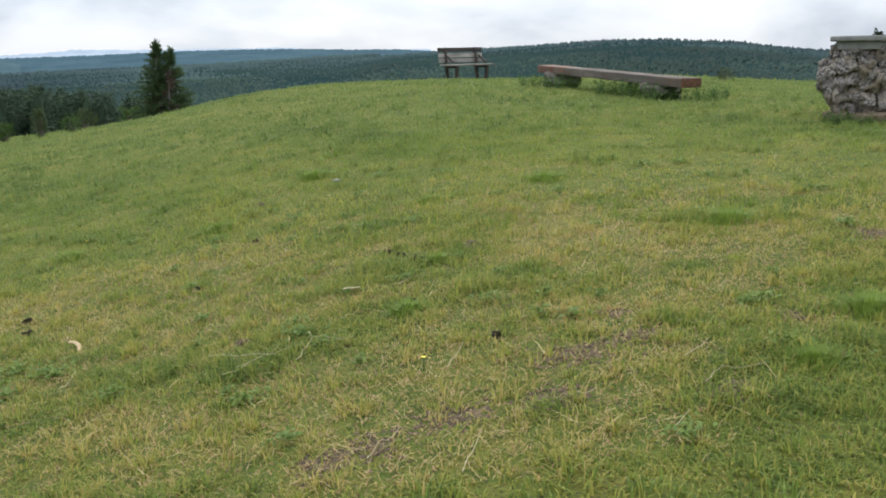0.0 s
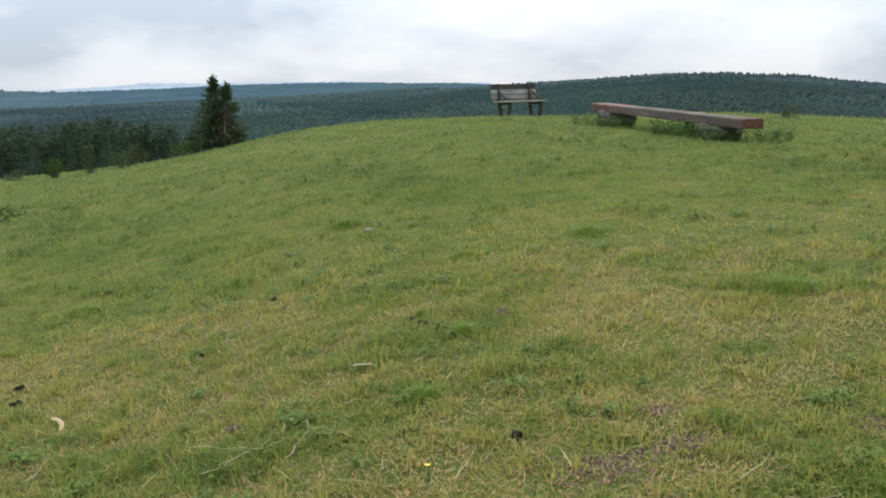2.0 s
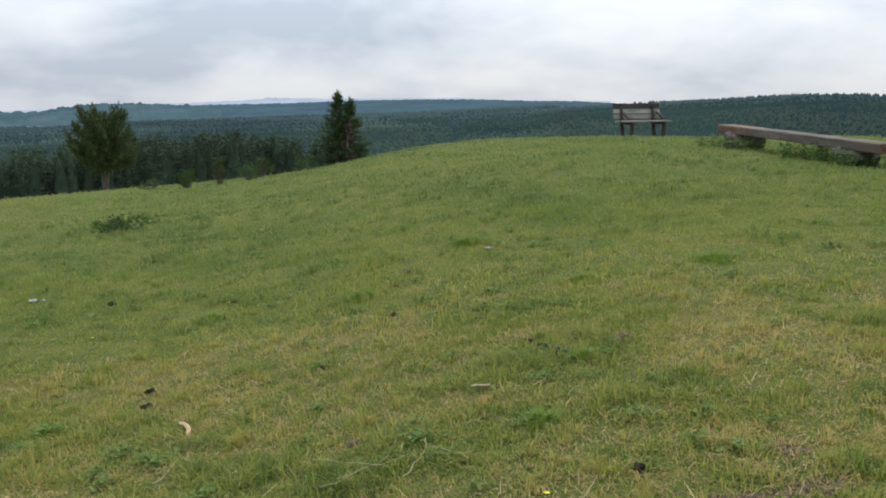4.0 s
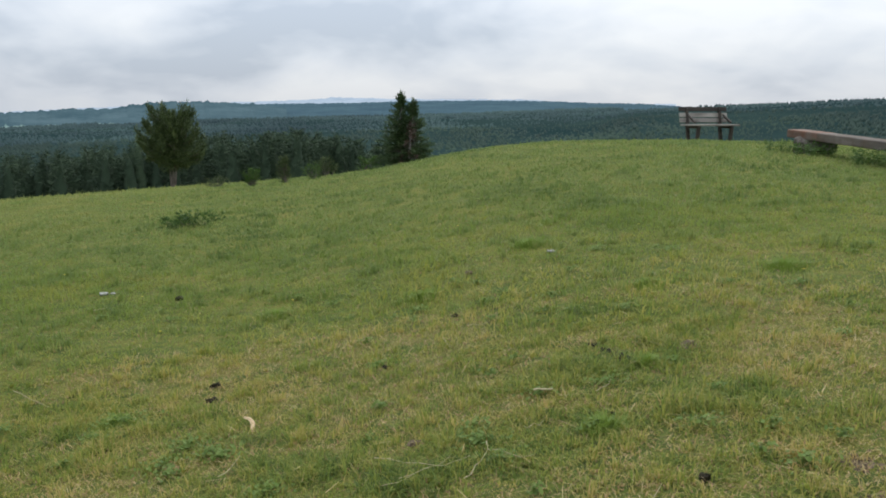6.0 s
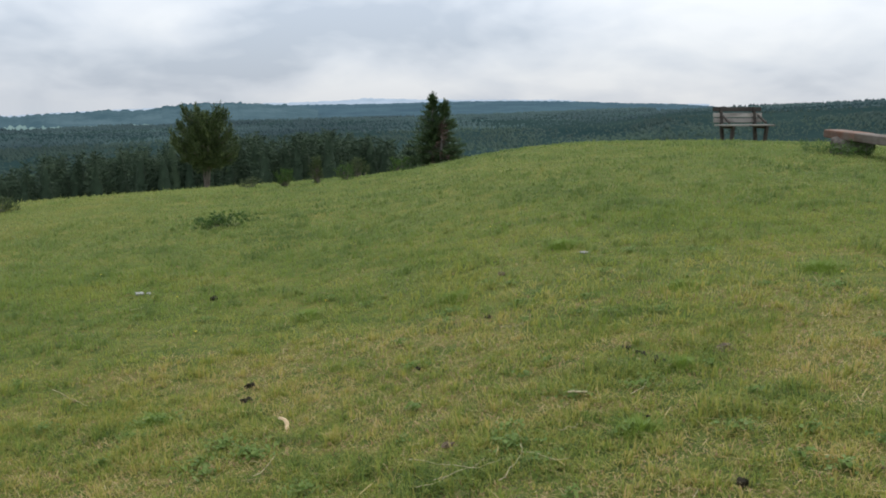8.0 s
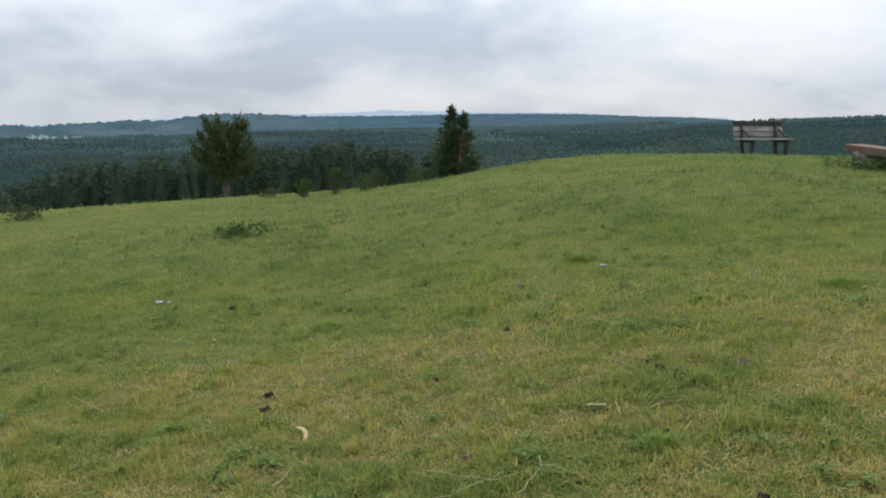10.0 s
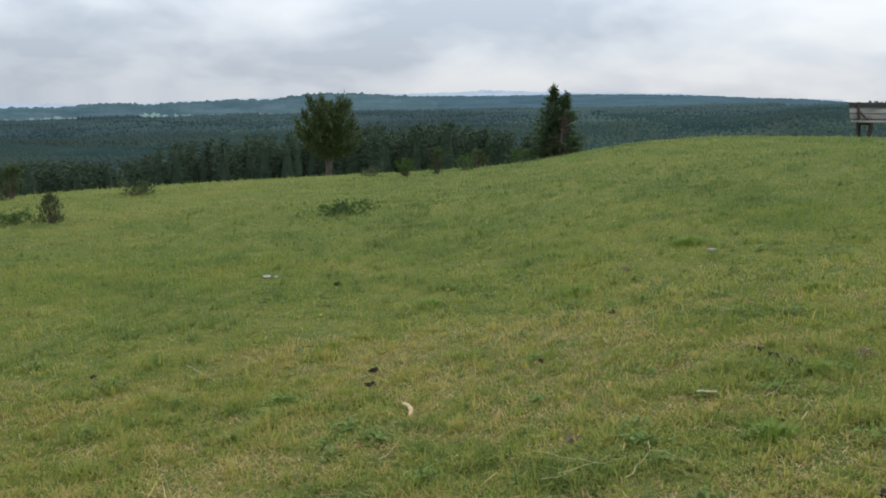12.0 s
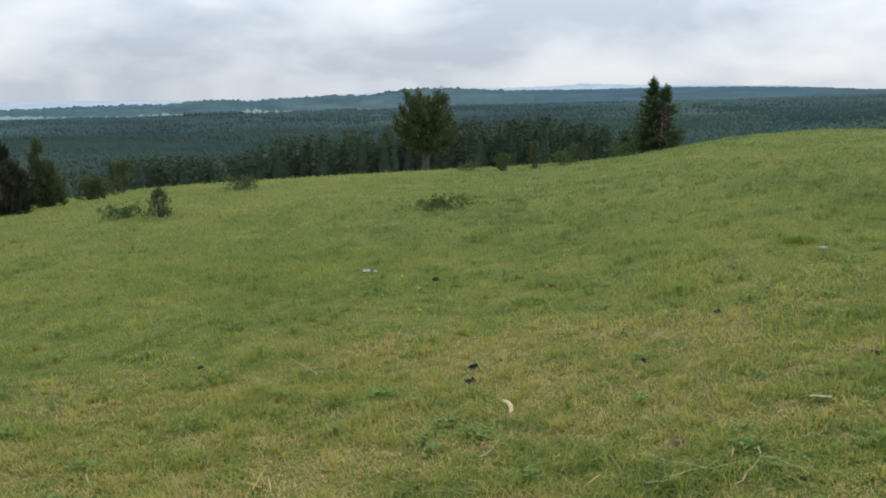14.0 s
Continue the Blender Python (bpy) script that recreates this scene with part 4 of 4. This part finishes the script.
def disc(radius, thick, z, bevel=0.02, sides=48, rough=0.0):
    bm = bmesh.new()
    bmesh.ops.create_cone(bm, cap_ends=True, segments=sides, radius1=radius, radius2=radius, depth=thick)
    bmesh.ops.translate(bm, vec=(0, 0, z), verts=bm.verts)
    rim = [e for e in bm.edges if len(e.link_faces) == 2 and any(len(f.verts) > 4 for f in e.link_faces)]
    bmesh.ops.bevel(bm, geom=rim, offset=bevel, segments=3, profile=0.6, affect="EDGES")
    if rough:
        rough_up(bm, rough, 9)
    return bm


def stone_table(x, y):
    e = thing("stone_table", pose(x, y, on_ground(x, y) - 0.01, 0, 0, 20) @ Matrix.Diagonal((0.81, 0.81, 0.93, 1)),
              "round viewing table of rough pitted stones under a grey slab", "stone table")
    rng = random.Random(4)
    part("core", disc(0.25, 0.76, 0.40, 0.05, rough=0.03), MORTAR, e, "dark mortar between the stones")
    part("plinth", disc(0.50, 0.09, 0.045, 0.03, 32, rough=0.03), EARTH, e, "mossy brownish foot ring")
    part("neck", disc(0.40, 0.09, 0.82, 0.012), SLAB, e)
    part("slab", disc(0.475, 0.06, 0.894, 0.024, 64), SLAB, e, "thin round grey stone slab", smooth=False)
    shapes = [rock_mesh("stone", 11 + k, TUFA, 1.25) for k in range(9)]
    # courses of stones that swell outward from a narrow foot
    for z, r, size, count in ((0.10, 0.27, 0.21, 11), (0.25, 0.28, 0.27, 9), (0.42, 0.31, 0.30, 8), (0.57, 0.34, 0.30, 8),
                              (0.685, 0.325, 0.21, 10), (0.75, 0.335, 0.13, 12)):
        turn = rng.random() * 6
        for k in range(count):
            a = turn + 2 * math.pi * (k + rng.uniform(-0.2, 0.2)) / count
            s = size * rng.uniform(0.8, 1.25)
            rr = r + rng.uniform(-0.07, 0.04)
            ob = part_mesh("stone", rng.choice(shapes), e)
            ob.matrix_basis = pose(rr * math.cos(a) - 0.02, rr * math.sin(a) + 0.035, z + rng.uniform(-0.03, 0.03), rng.uniform(-40, 40), rng.uniform(-40, 40), rng.uniform(0, 360)) @ Matrix.Diagonal(
                (s * rng.uniform(1.0, 1.45), s * rng.uniform(0.8, 1.2), s * rng.uniform(0.75, 1.0), 1))
    # lumps that stand out at one side
    for a, q, z, s in ((118, 0.51, 0.58, 0.20), (128, 0.49, 0.48, 0.24), (112, 0.49, 0.40, 0.24), (138, 0.44, 0.34, 0.22), (150, 0.42, 0.54, 0.22), (122, 0.42, 0.30, 0.2)):
        ob = part_mesh("stone", rng.choice(shapes), e)
        ob.matrix_basis = pose(q * math.cos(radians(a)), q * math.sin(radians(a)), z, 20, 10, a) @ Matrix.Diagonal((s, s, s, 1))
    return e


stone_table(6.77, 7.34)


def path_slab(x, y, turn):
    bm = rough_up(box(0.62, 0.40, 0.05, (0, 0, 0.012), 0.014), 0.008, 6)
    me = bpy.data.meshes.new("paving_slab")
    bm.to_mesh(me)
    bm.free()
    me.materials.append(SLAB)
    ob = new("paving_slab", me)
    ob.matrix_world = pose(x, y, on_ground(x, y), 0, -2, turn)
    tagged(ob, "flat pale stone slab in the grass by the stone table", "paving slab")


path_slab(7.37, 6.97, -38)


# ---- benches ----
def park_bench(x, y, turn):
    """Slatted bench on splayed dark frames; its back is turned to the meadow."""
    e = thing("park_bench", pose(x, y, on_ground(x, y) + 0.02, 0, 0, turn), "weathered wooden park bench with a dark top board", "bench")
    wide = 1.28
    for z, tilt, mat, h in ((0.80, 12, DARK_WOOD, 0.10), (0.665, 12, GREY_WOOD, 0.10), (0.545, 12, GREY_WOOD, 0.10)):
        part("back_slat", box(wide, 0.035, h, (0, -0.20 - 0.21 * (z - 0.45), z), 0.008, (tilt, 0, 0)), mat, e,
             "dark top board" if mat is DARK_WOOD else "")
    for yy in (-0.13, 0.0, 0.13, 0.26):
        part("seat_slat", box(wide, 0.11, 0.035, (0, yy, 0.44), 0.008), GREY_WOOD, e)
    for sx in (-0.44, 0.44):
        part("back_post", box(0.07, 0.07, 0.86, (sx, -0.205, 0.43), 0.008, (10, 0, 0)), DARK_WOOD, e)
        part("front_leg", box(0.07, 0.07, 0.43, (sx, 0.24, 0.21), 0.008, (-8, 0, 0)), DARK_WOOD, e)
        part("seat_rail", box(0.06, 0.48, 0.06, (sx, 0.05, 0.395), 0.008), DARK_WOOD, e)
        part("side_brace", box(0.045, 0.36, 0.045, (sx * 1.08, 0.02, 0.58), 0.006, (-28, 0, 0)), DARK_WOOD, e)
    return e


park_bench(6.71, 21.40, 197)


def log_bench():
    """A long squared log lying on two field-stone blocks."""
    a, b = Vector((6.37, 10.18, 0.588 + LEAN * 6.42)), Vector((6.19, 14.9, 0.715 + LEAN * 6.24))
    mid_p, way = (a + b) / 2, (b - a)
    e = thing("log_bench", pose(mid_p.x, mid_p.y, mid_p.z, math.degrees(math.asin(way.z / way.length)), 0, math.degrees(math.atan2(-way.x, way.y))),
              "long squared weathered log bench resting on overgrown stones", "bench")
    bm = bmesh.new()
    bmesh.ops.create_cube(bm, size=1.0)
    bmesh.ops.scale(bm, vec=(0.31, way.length - 0.02, 0.125), verts=bm.verts)
    bmesh.ops.subdivide_edges(bm, edges=[ed for ed in bm.edges if abs(ed.verts[0].co.y - ed.verts[1].co.y) > 1], cuts=24)
    bmesh.ops.bevel(bm, geom=[ed for ed in bm.edges if abs(ed.verts[0].co.y - ed.verts[1].co.y) > 0.05 and len(ed.link_faces) == 2
                              and ed.calc_face_angle(0) > 0.5], offset=0.022, segments=2, profile=0.6, affect="EDGES")
    rough_up(bm, 0.006, 2.6)
    part("beam", bm, LOG_WOOD, e, "weathered grey-brown squared beam")
    part("peeled_end", rough_up(box(0.316, 1.1, 0.131, (0, way.length / 2 - 0.55, 0), 0.024), 0.004, 2.6), RED_WOOD, e, "bare red-brown end of the log")
    for sy in (-1, 1):
        bm = box(0.30, 0.014, 0.115, (0, sy * (way.length / 2 - 0.004), 0), 0.006)
        part("end_face", bm, END_WOOD, e, "dark sawn end grain")
    for k, f in enumerate((-0.33, 0.36)):
        ob = part_mesh("support_stone", rock_mesh("support_stone", 31 + k, MORTAR, 0.4), e, "dark overgrown field stone")
        ob.matrix_basis = pose(0, f * way.length, -0.175, 0, 0, 40 * k) @ Matrix.Diagonal((0.52, 0.62, 0.34, 1))
    return e


log_bench()


def herb_tuft(x, y, height, width, n, seed, label, mat=None, category="weeds"):
    """Leafy weeds: stalks with many small leaves."""
    rng = np.random.default_rng(seed)
    e = thing("weed_tuft", pose(x, y, on_ground(x, y)), label, category)
    roots, ways, sizes, stalks = [], [], [], []
    for _ in range(n):
        a, q = rng.uniform(0, 2 * np.pi), rng.random() ** 0.5 * width / 2
        h = height * rng.uniform(0.45, 1.0)
        base = Vector((math.cos(a) * q, math.sin(a) * q, -0.01))
        top = base + Vector((math.cos(a) * 0.25 * h, math.sin(a) * 0.25 * h, h))
        stalks.append(([base, top], [0.004, 0.002]))
        for f in np.linspace(0.25, 1, 6):
            roots.append(base.lerp(top, f))
            ways.append((rng.normal(), rng.normal(), 0.3))
            sizes.append(height * rng.uniform(0.14, 0.26))
    part_mesh("foliage", spray_mesh("foliage", roots, ways, sizes, mat or HERB, rng, per=7, spread=0.7), e)
    return e


# weeds that hide the log bench's stones and the table's foot
for k, (x, y, h, w, n) in enumerate(((6.15, 10.6, 0.24, 0.5, 40), (6.3, 11.3, 0.27, 0.7, 60), (6.5, 10.0, 0.20, 0.55, 40), (6.2, 12.0, 0.24, 0.7, 50),
                                     (6.0, 13.6, 0.26, 0.6, 40), (5.95, 14.6, 0.22, 0.7, 40), (6.2, 7.05, 0.15, 0.30, 40), (6.35, 6.85, 0.11, 0.35, 36))):
    herb_tuft(x, y, h, w, n, 90 + k, "rank dark green weeds growing against the stones")


# ---- small things in the grass ----
def lump(name, x, y, size, mat, seed, label, category, flat=0.6, pieces=5, spread=0.5, group="", raised=0.0):
    """A small heap of rounded pellets or one stone."""
    rng = random.Random(seed)
    bm = bmesh.new()
    for k in range(pieces):
        s = size * (1.0 if pieces == 1 else rng.uniform(0.35, 0.6))
        q, a = (0 if pieces == 1 else rng.random() ** 0.5 * size * spread), rng.uniform(0, 6.3)
        m = pose(q * math.cos(a), q * math.sin(a), (0.004 if flat < 0.4 else -0.002) + s * flat * 0.3 + (0.2 * size if k > 2 else 0), rng.uniform(-20, 20), 0, rng.uniform(0, 360)) @ Matrix.Diagonal((s, s * rng.uniform(0.6, 0.9), s * flat, 1))
        got = bmesh.ops.create_icosphere(bm, subdivisions=3, radius=0.5, matrix=m)
        for v in got["verts"]:
            v.co += noise.noise_vector(v.co * (2.6 / size) + Vector((seed, k, 0))) * (0.14 if flat < 0.4 else 0.34) * s
    me = bpy.data.meshes.new(name)
    bm.to_mesh(me)
    bm.free()
    me.materials.append(mat)
    for p in me.polygons:
        p.use_smooth = True
    ob = new(name, me)
    ob.matrix_world = pose(x, y, on_ground(x, y) + raised)
    return tagged(ob, label, category, group)


for k, (x, y, s) in enumerate(((-1.085, 4.38, 0.046), (-1.065, 4.40, 0.034), (-1.045, 4.12, 0.050), (-1.028, 4.14, 0.040), (0.945, 3.90, 0.04), (0.985, 3.75, 0.05), (1.02, 3.73, 0.035),
                               (0.91, 4.02, 0.035), (0.88, 4.03, 0.03), (-1.95, 7.08, 0.055), (0.96, 2.30, 0.042), (0.80, 3.0, 0.035), (-2.75, 4.42, 0.04), (0.25, 5.2, 0.04), (-0.15, 4.25, 0.03))):
    lump("dropping", x, y, s, DUNG, k, "small black dropping sunk in the short grass", "dung", flat=0.5, pieces=1, raised=0.012, group="droppings in the meadow")
for k, (x, y, s) in enumerate(((0.012, 3.05, 0.055), (1.335, 3.86, 0.06), (0.40, 6.49, 0.06))):
    lump("earth_clod", x, y, s, EARTH, 30 + k, "dull brown clod of earth in the grass", "clod", flat=0.55, pieces=1, group="clods in the meadow")
for k, (x, y, s) in enumerate(((-2.71, 7.50, 0.095), (-2.63, 7.51, 0.06), (1.07, 6.80, 0.08), (-3.35, 4.70, 0.05))):
    lump("field_stone", x, y, s, LIMESTONE, 60 + k, "flat pale limestone half sunk in the turf", "stone", flat=0.32, pieces=1, group="stones in the meadow")


def curved_peel(x, y, turn):
    """A curled strip of dry peel, thick in the middle."""
    bm = bmesh.new()
    n, rows = 12, []
    for i in range(n + 1):
        f = i / n
        a = radians(-36 + 72 * f)
        c = Vector((0.125 * math.sin(a), 0.125 * math.cos(a) - 0.108, 0.014 + 0.012 * math.sin(math.pi * f)))
        w = 0.0135 * math.sin(math.pi * (0.12 + 0.76 * f)) ** 0.7
        out = Vector((math.sin(a), math.cos(a), 0))
        rows.append([bm.verts.new(c + out * w * p + Vector((0, 0, q))) for p, q in ((-1, 0.0), (-0.4, 0.009), (0.4, 0.009), (1, 0.0), (0.3, -0.005), (-0.3, -0.005))])
    for i in range(n):
        for k in range(6):
            q = (k + 1) % 6
            bm.faces.new((rows[i][k], rows[i][q], rows[i + 1][q], rows[i + 1][k]))
    bm.faces.new(rows[0][::-1])
    bm.faces.new(rows[-1])
    me = bpy.data.meshes.new("dry_peel")
    bm.to_mesh(me)
    bm.free()
    me.materials.append(PEEL)
    ob = new("dry_peel", me)
    ob.matrix_world = pose(x, y, on_ground(x, y) + 0.010, 0, 6, turn) @ Matrix.Diagonal((0.92, 0.8, 0.8, 1))
    return tagged(ob, "curled pale orange strip of dry peel in the grass", "peel")


curved_peel(-0.755, 3.61, -66)


def stick(x, y, length, turn, thick, seed, label):
    rng = random.Random(seed)
    pts = [Vector((length * (f - 0.5), 0.02 * length * math.sin(3 * f + seed), 0.036 + 0.003 * rng.random())) for f in np.linspace(0, 1, 7)]
    V, Fc = tube(pts, [thick * (1 - 0.5 * abs(f - 0.4)) for f in np.linspace(0, 1, 7)], 6)
    ob = new("stick", np_mesh("stick", [tuple(v) for v in V], Fc, [STICK], smooth=True))
    ob.matrix_world = pose(x, y, on_ground(x, y), 0, 0, turn)
    return tagged(ob, label, "stick", "sticks in the meadow")


stick(0.570, 3.37, 0.085, 4, 0.0055, 1, "short bleached flat stick lying on the turf")


def straw(points, seed):
    """A long bleached grass stalk lying over the turf, kinked or gently bowed."""
    rng = random.Random(seed)
    x0, y0 = points[0]
    z0 = on_ground(x0, y0)
    pts = []
    for (ax, ay), (bx, by) in zip(points, points[1:]):
        for f in (0.0, 0.25, 0.5, 0.75):
            x, y = ax + (bx - ax) * f, ay + (by - ay) * f
            pts.append((x - x0 + rng.uniform(-1, 1) * 0.004, y - y0 + rng.uniform(-1, 1) * 0.004, on_ground(x, y) - z0 + 0.026 + 0.018 * rng.random()))
    x, y = points[-1]
    pts.append((x - x0, y - y0, on_ground(x, y) - z0 + 0.045))
    n = len(pts)
    V, Fc = tube(pts, [0.0017 * (1 - 0.6 * i / n) for i in range(n)], 5)
    ob = new("straw", np_mesh("straw", [tuple(v) for v in V], Fc, [STICK], smooth=True))
    ob.matrix_world = pose(x0, y0, z0)
    return tagged(ob, "kinked bleached straw lying on the turf" if len(points) > 2 else "thin bleached straw lying on the turf", "straw", "straws in the meadow")


for k, line in enumerate((((-0.14, 2.95), (0.09, 2.76), (0.22, 2.79)), ((-0.04, 2.69), (0.15, 2.82)), ((0.29, 2.93), (0.29, 2.86), (0.44, 2.69)),
                          ((0.19, 2.60), (0.28, 2.80)), ((-0.75, 3.00), (-0.70, 3.19)), ((0.44, 3.03), (0.52, 3.04)), ((0.31, 4.86), (0.44, 4.83)),
                          ((0.16, 4.65), (0.21, 4.39)), ((0.69, 2.13), (0.80, 2.30)), ((0.50, 1.33), (0.63, 1.55)), ((0.27, 1.57), (0.34, 1.66), (0.41, 1.71)),
                          ((1.42, 1.72), (1.57, 1.82)), ((1.38, 1.53), (1.48, 1.58), (1.60, 1.52)), ((0.98, 1.65), (1.04, 1.62)), ((1.13, 1.28), (1.22, 1.34)),
                          ((-0.10, 2.65), (0.02, 2.71)), ((-2.25, 4.65), (-1.90, 4.26)), ((-2.49, 6.68), (-2.42, 6.80)), ((0.78, 3.32), (0.86, 3.42)))):
    straw([(x, y - 0.07) for x, y in line], 10 + k)


def bare_patch(x, y, w, d, seed):
    """Trodden bare earth: many flat crumbs of soil between the blades."""
    rng = np.random.default_rng(seed)
    n = int(1050 * w)
    px, py = x + rng.normal(0, 0.30, n) * w, y + rng.normal(0, 0.30, n) * d
    size, turn = rng.uniform(0.006, 0.017, n), rng.uniform(0, 6.3, n)
    ang = np.arange(6) * np.pi / 3
    ring = size[:, None] * rng.uniform(0.6, 1.3, (n, 6))
    rim = np.stack([px[:, None] + ring * np.cos(ang + turn[:, None]), py[:, None] + 0.75 * ring * np.sin(ang + turn[:, None]),
                    (lift(px, py) - 0.002)[:, None] + np.zeros((n, 6))], -1)
    top = np.stack([px, py, lift(px, py) + size * rng.uniform(0.35, 0.9, n)], -1)[:, None]
    V = np.concatenate([rim, top], 1).reshape(-1, 3) - [x, y, on_ground(x, y)]
    fan = np.array([(k, (k + 1) % 6, 6) for k in range(6)])
    Fc = (fan[None] + (np.arange(n) * 7)[:, None, None]).reshape(-1, 3)
    ob = new("bare_patch", np_mesh("bare_patch", V, Fc, [EARTH]))
    ob.location = (x, y, on_ground(x, y))
    tagged(ob, "trodden patch of bare brown earth in the turf", "bare earth", "bare patches in the meadow", "stuff")


for k, (x, y, w, d) in enumerate(BARE):
    bare_patch(x, y, w, d, 3 + k)


def grass_tuft(x, y, width, height, seed):
    """A lush tuft of longer green grass."""
    rng = np.random.default_rng(seed)
    n = int(2600 * width)
    a, q = rng.uniform(0, 2 * np.pi, n), np.abs(rng.normal(0, 0.26, n)) * width
    px, py = x + q * np.cos(a), y + q * np.sin(a)
    ln = height * rng.uniform(0.5, 1.1, n) * (1 - 0.5 * np.minimum(q / width, 1))
    me = blade_mesh("grass_tuft", [(px, py, ln, 0.0055 * rng.uniform(0.7, 1.3, n), a + rng.normal(0, 0.5, n), rng.uniform(0.2, 1.0, n))], LUSH, rng)
    me.transform(Matrix.Translation((-x, -y, -on_ground(x, y))))
    ob = new("grass_tuft", me)
    ob.location = (x, y, on_ground(x, y))
    tagged(ob, "lush tuft of longer green grass in the turf", "grass tuft", "grass tufts in the meadow", "stuff")


for k, (x, y, w, h) in enumerate(((0.75, 2.89, 0.22, 0.075), (2.74, 3.5, 0.45, 0.09), (2.33, 1.84, 0.35, 0.08), (1.80, 1.47, 0.28, 0.07), (1.09, 3.65, 0.2, 0.06),
                                  (-1.48, 3.95, 0.3, 0.05), (0.05, 5.93, 0.4, 0.06), (-1.01, 6.07, 0.35, 0.06), (0.96, 7.23, 0.4, 0.08), (1.49, 5.31, 0.35, 0.06), (2.44, 5.54, 0.4, 0.07))):
    grass_tuft(x, y, w, h, 200 + k)


def flower(x, y, seed):
    rng = random.Random(seed)
    bm = bmesh.new()
    h = 0.05 + 0.03 * rng.random()
    for k in range(7):
        a = 2 * math.pi * k / 7
        v = [bm.verts.new(Vector(p)) for p in ((0, 0, h), (0.008 * math.cos(a - 0.4), 0.008 * math.sin(a - 0.4), h + 0.002),
                                               (0.012 * math.cos(a), 0.012 * math.sin(a), h + 0.003), (0.008 * math.cos(a + 0.4), 0.008 * math.sin(a + 0.4), h + 0.002))]
        bm.faces.new(v)
    e = thing("meadow_flower", pose(x, y, on_ground(x, y)), "tiny yellow meadow flower in the grass", "flower", "yellow flowers in the meadow")
    part("petals", bm, PETAL, e)
    part_mesh("stalk", limb_mesh("stalk", [([(0, 0, 0), (0.002, 0, h)], [0.0015, 0.001])], HERB), e)


for k, (x, y) in enumerate(((-0.9, 6.2), (0.62, 2.15), (-2.2, 6.9), (1.9, 7.4), (-1.7, 5.6), (2.4, 5.1), (-3.3, 8.2), (0.4, 8.6), (-0.3, 9.7), (3.1, 8.4))):
    flower(x, y, k)
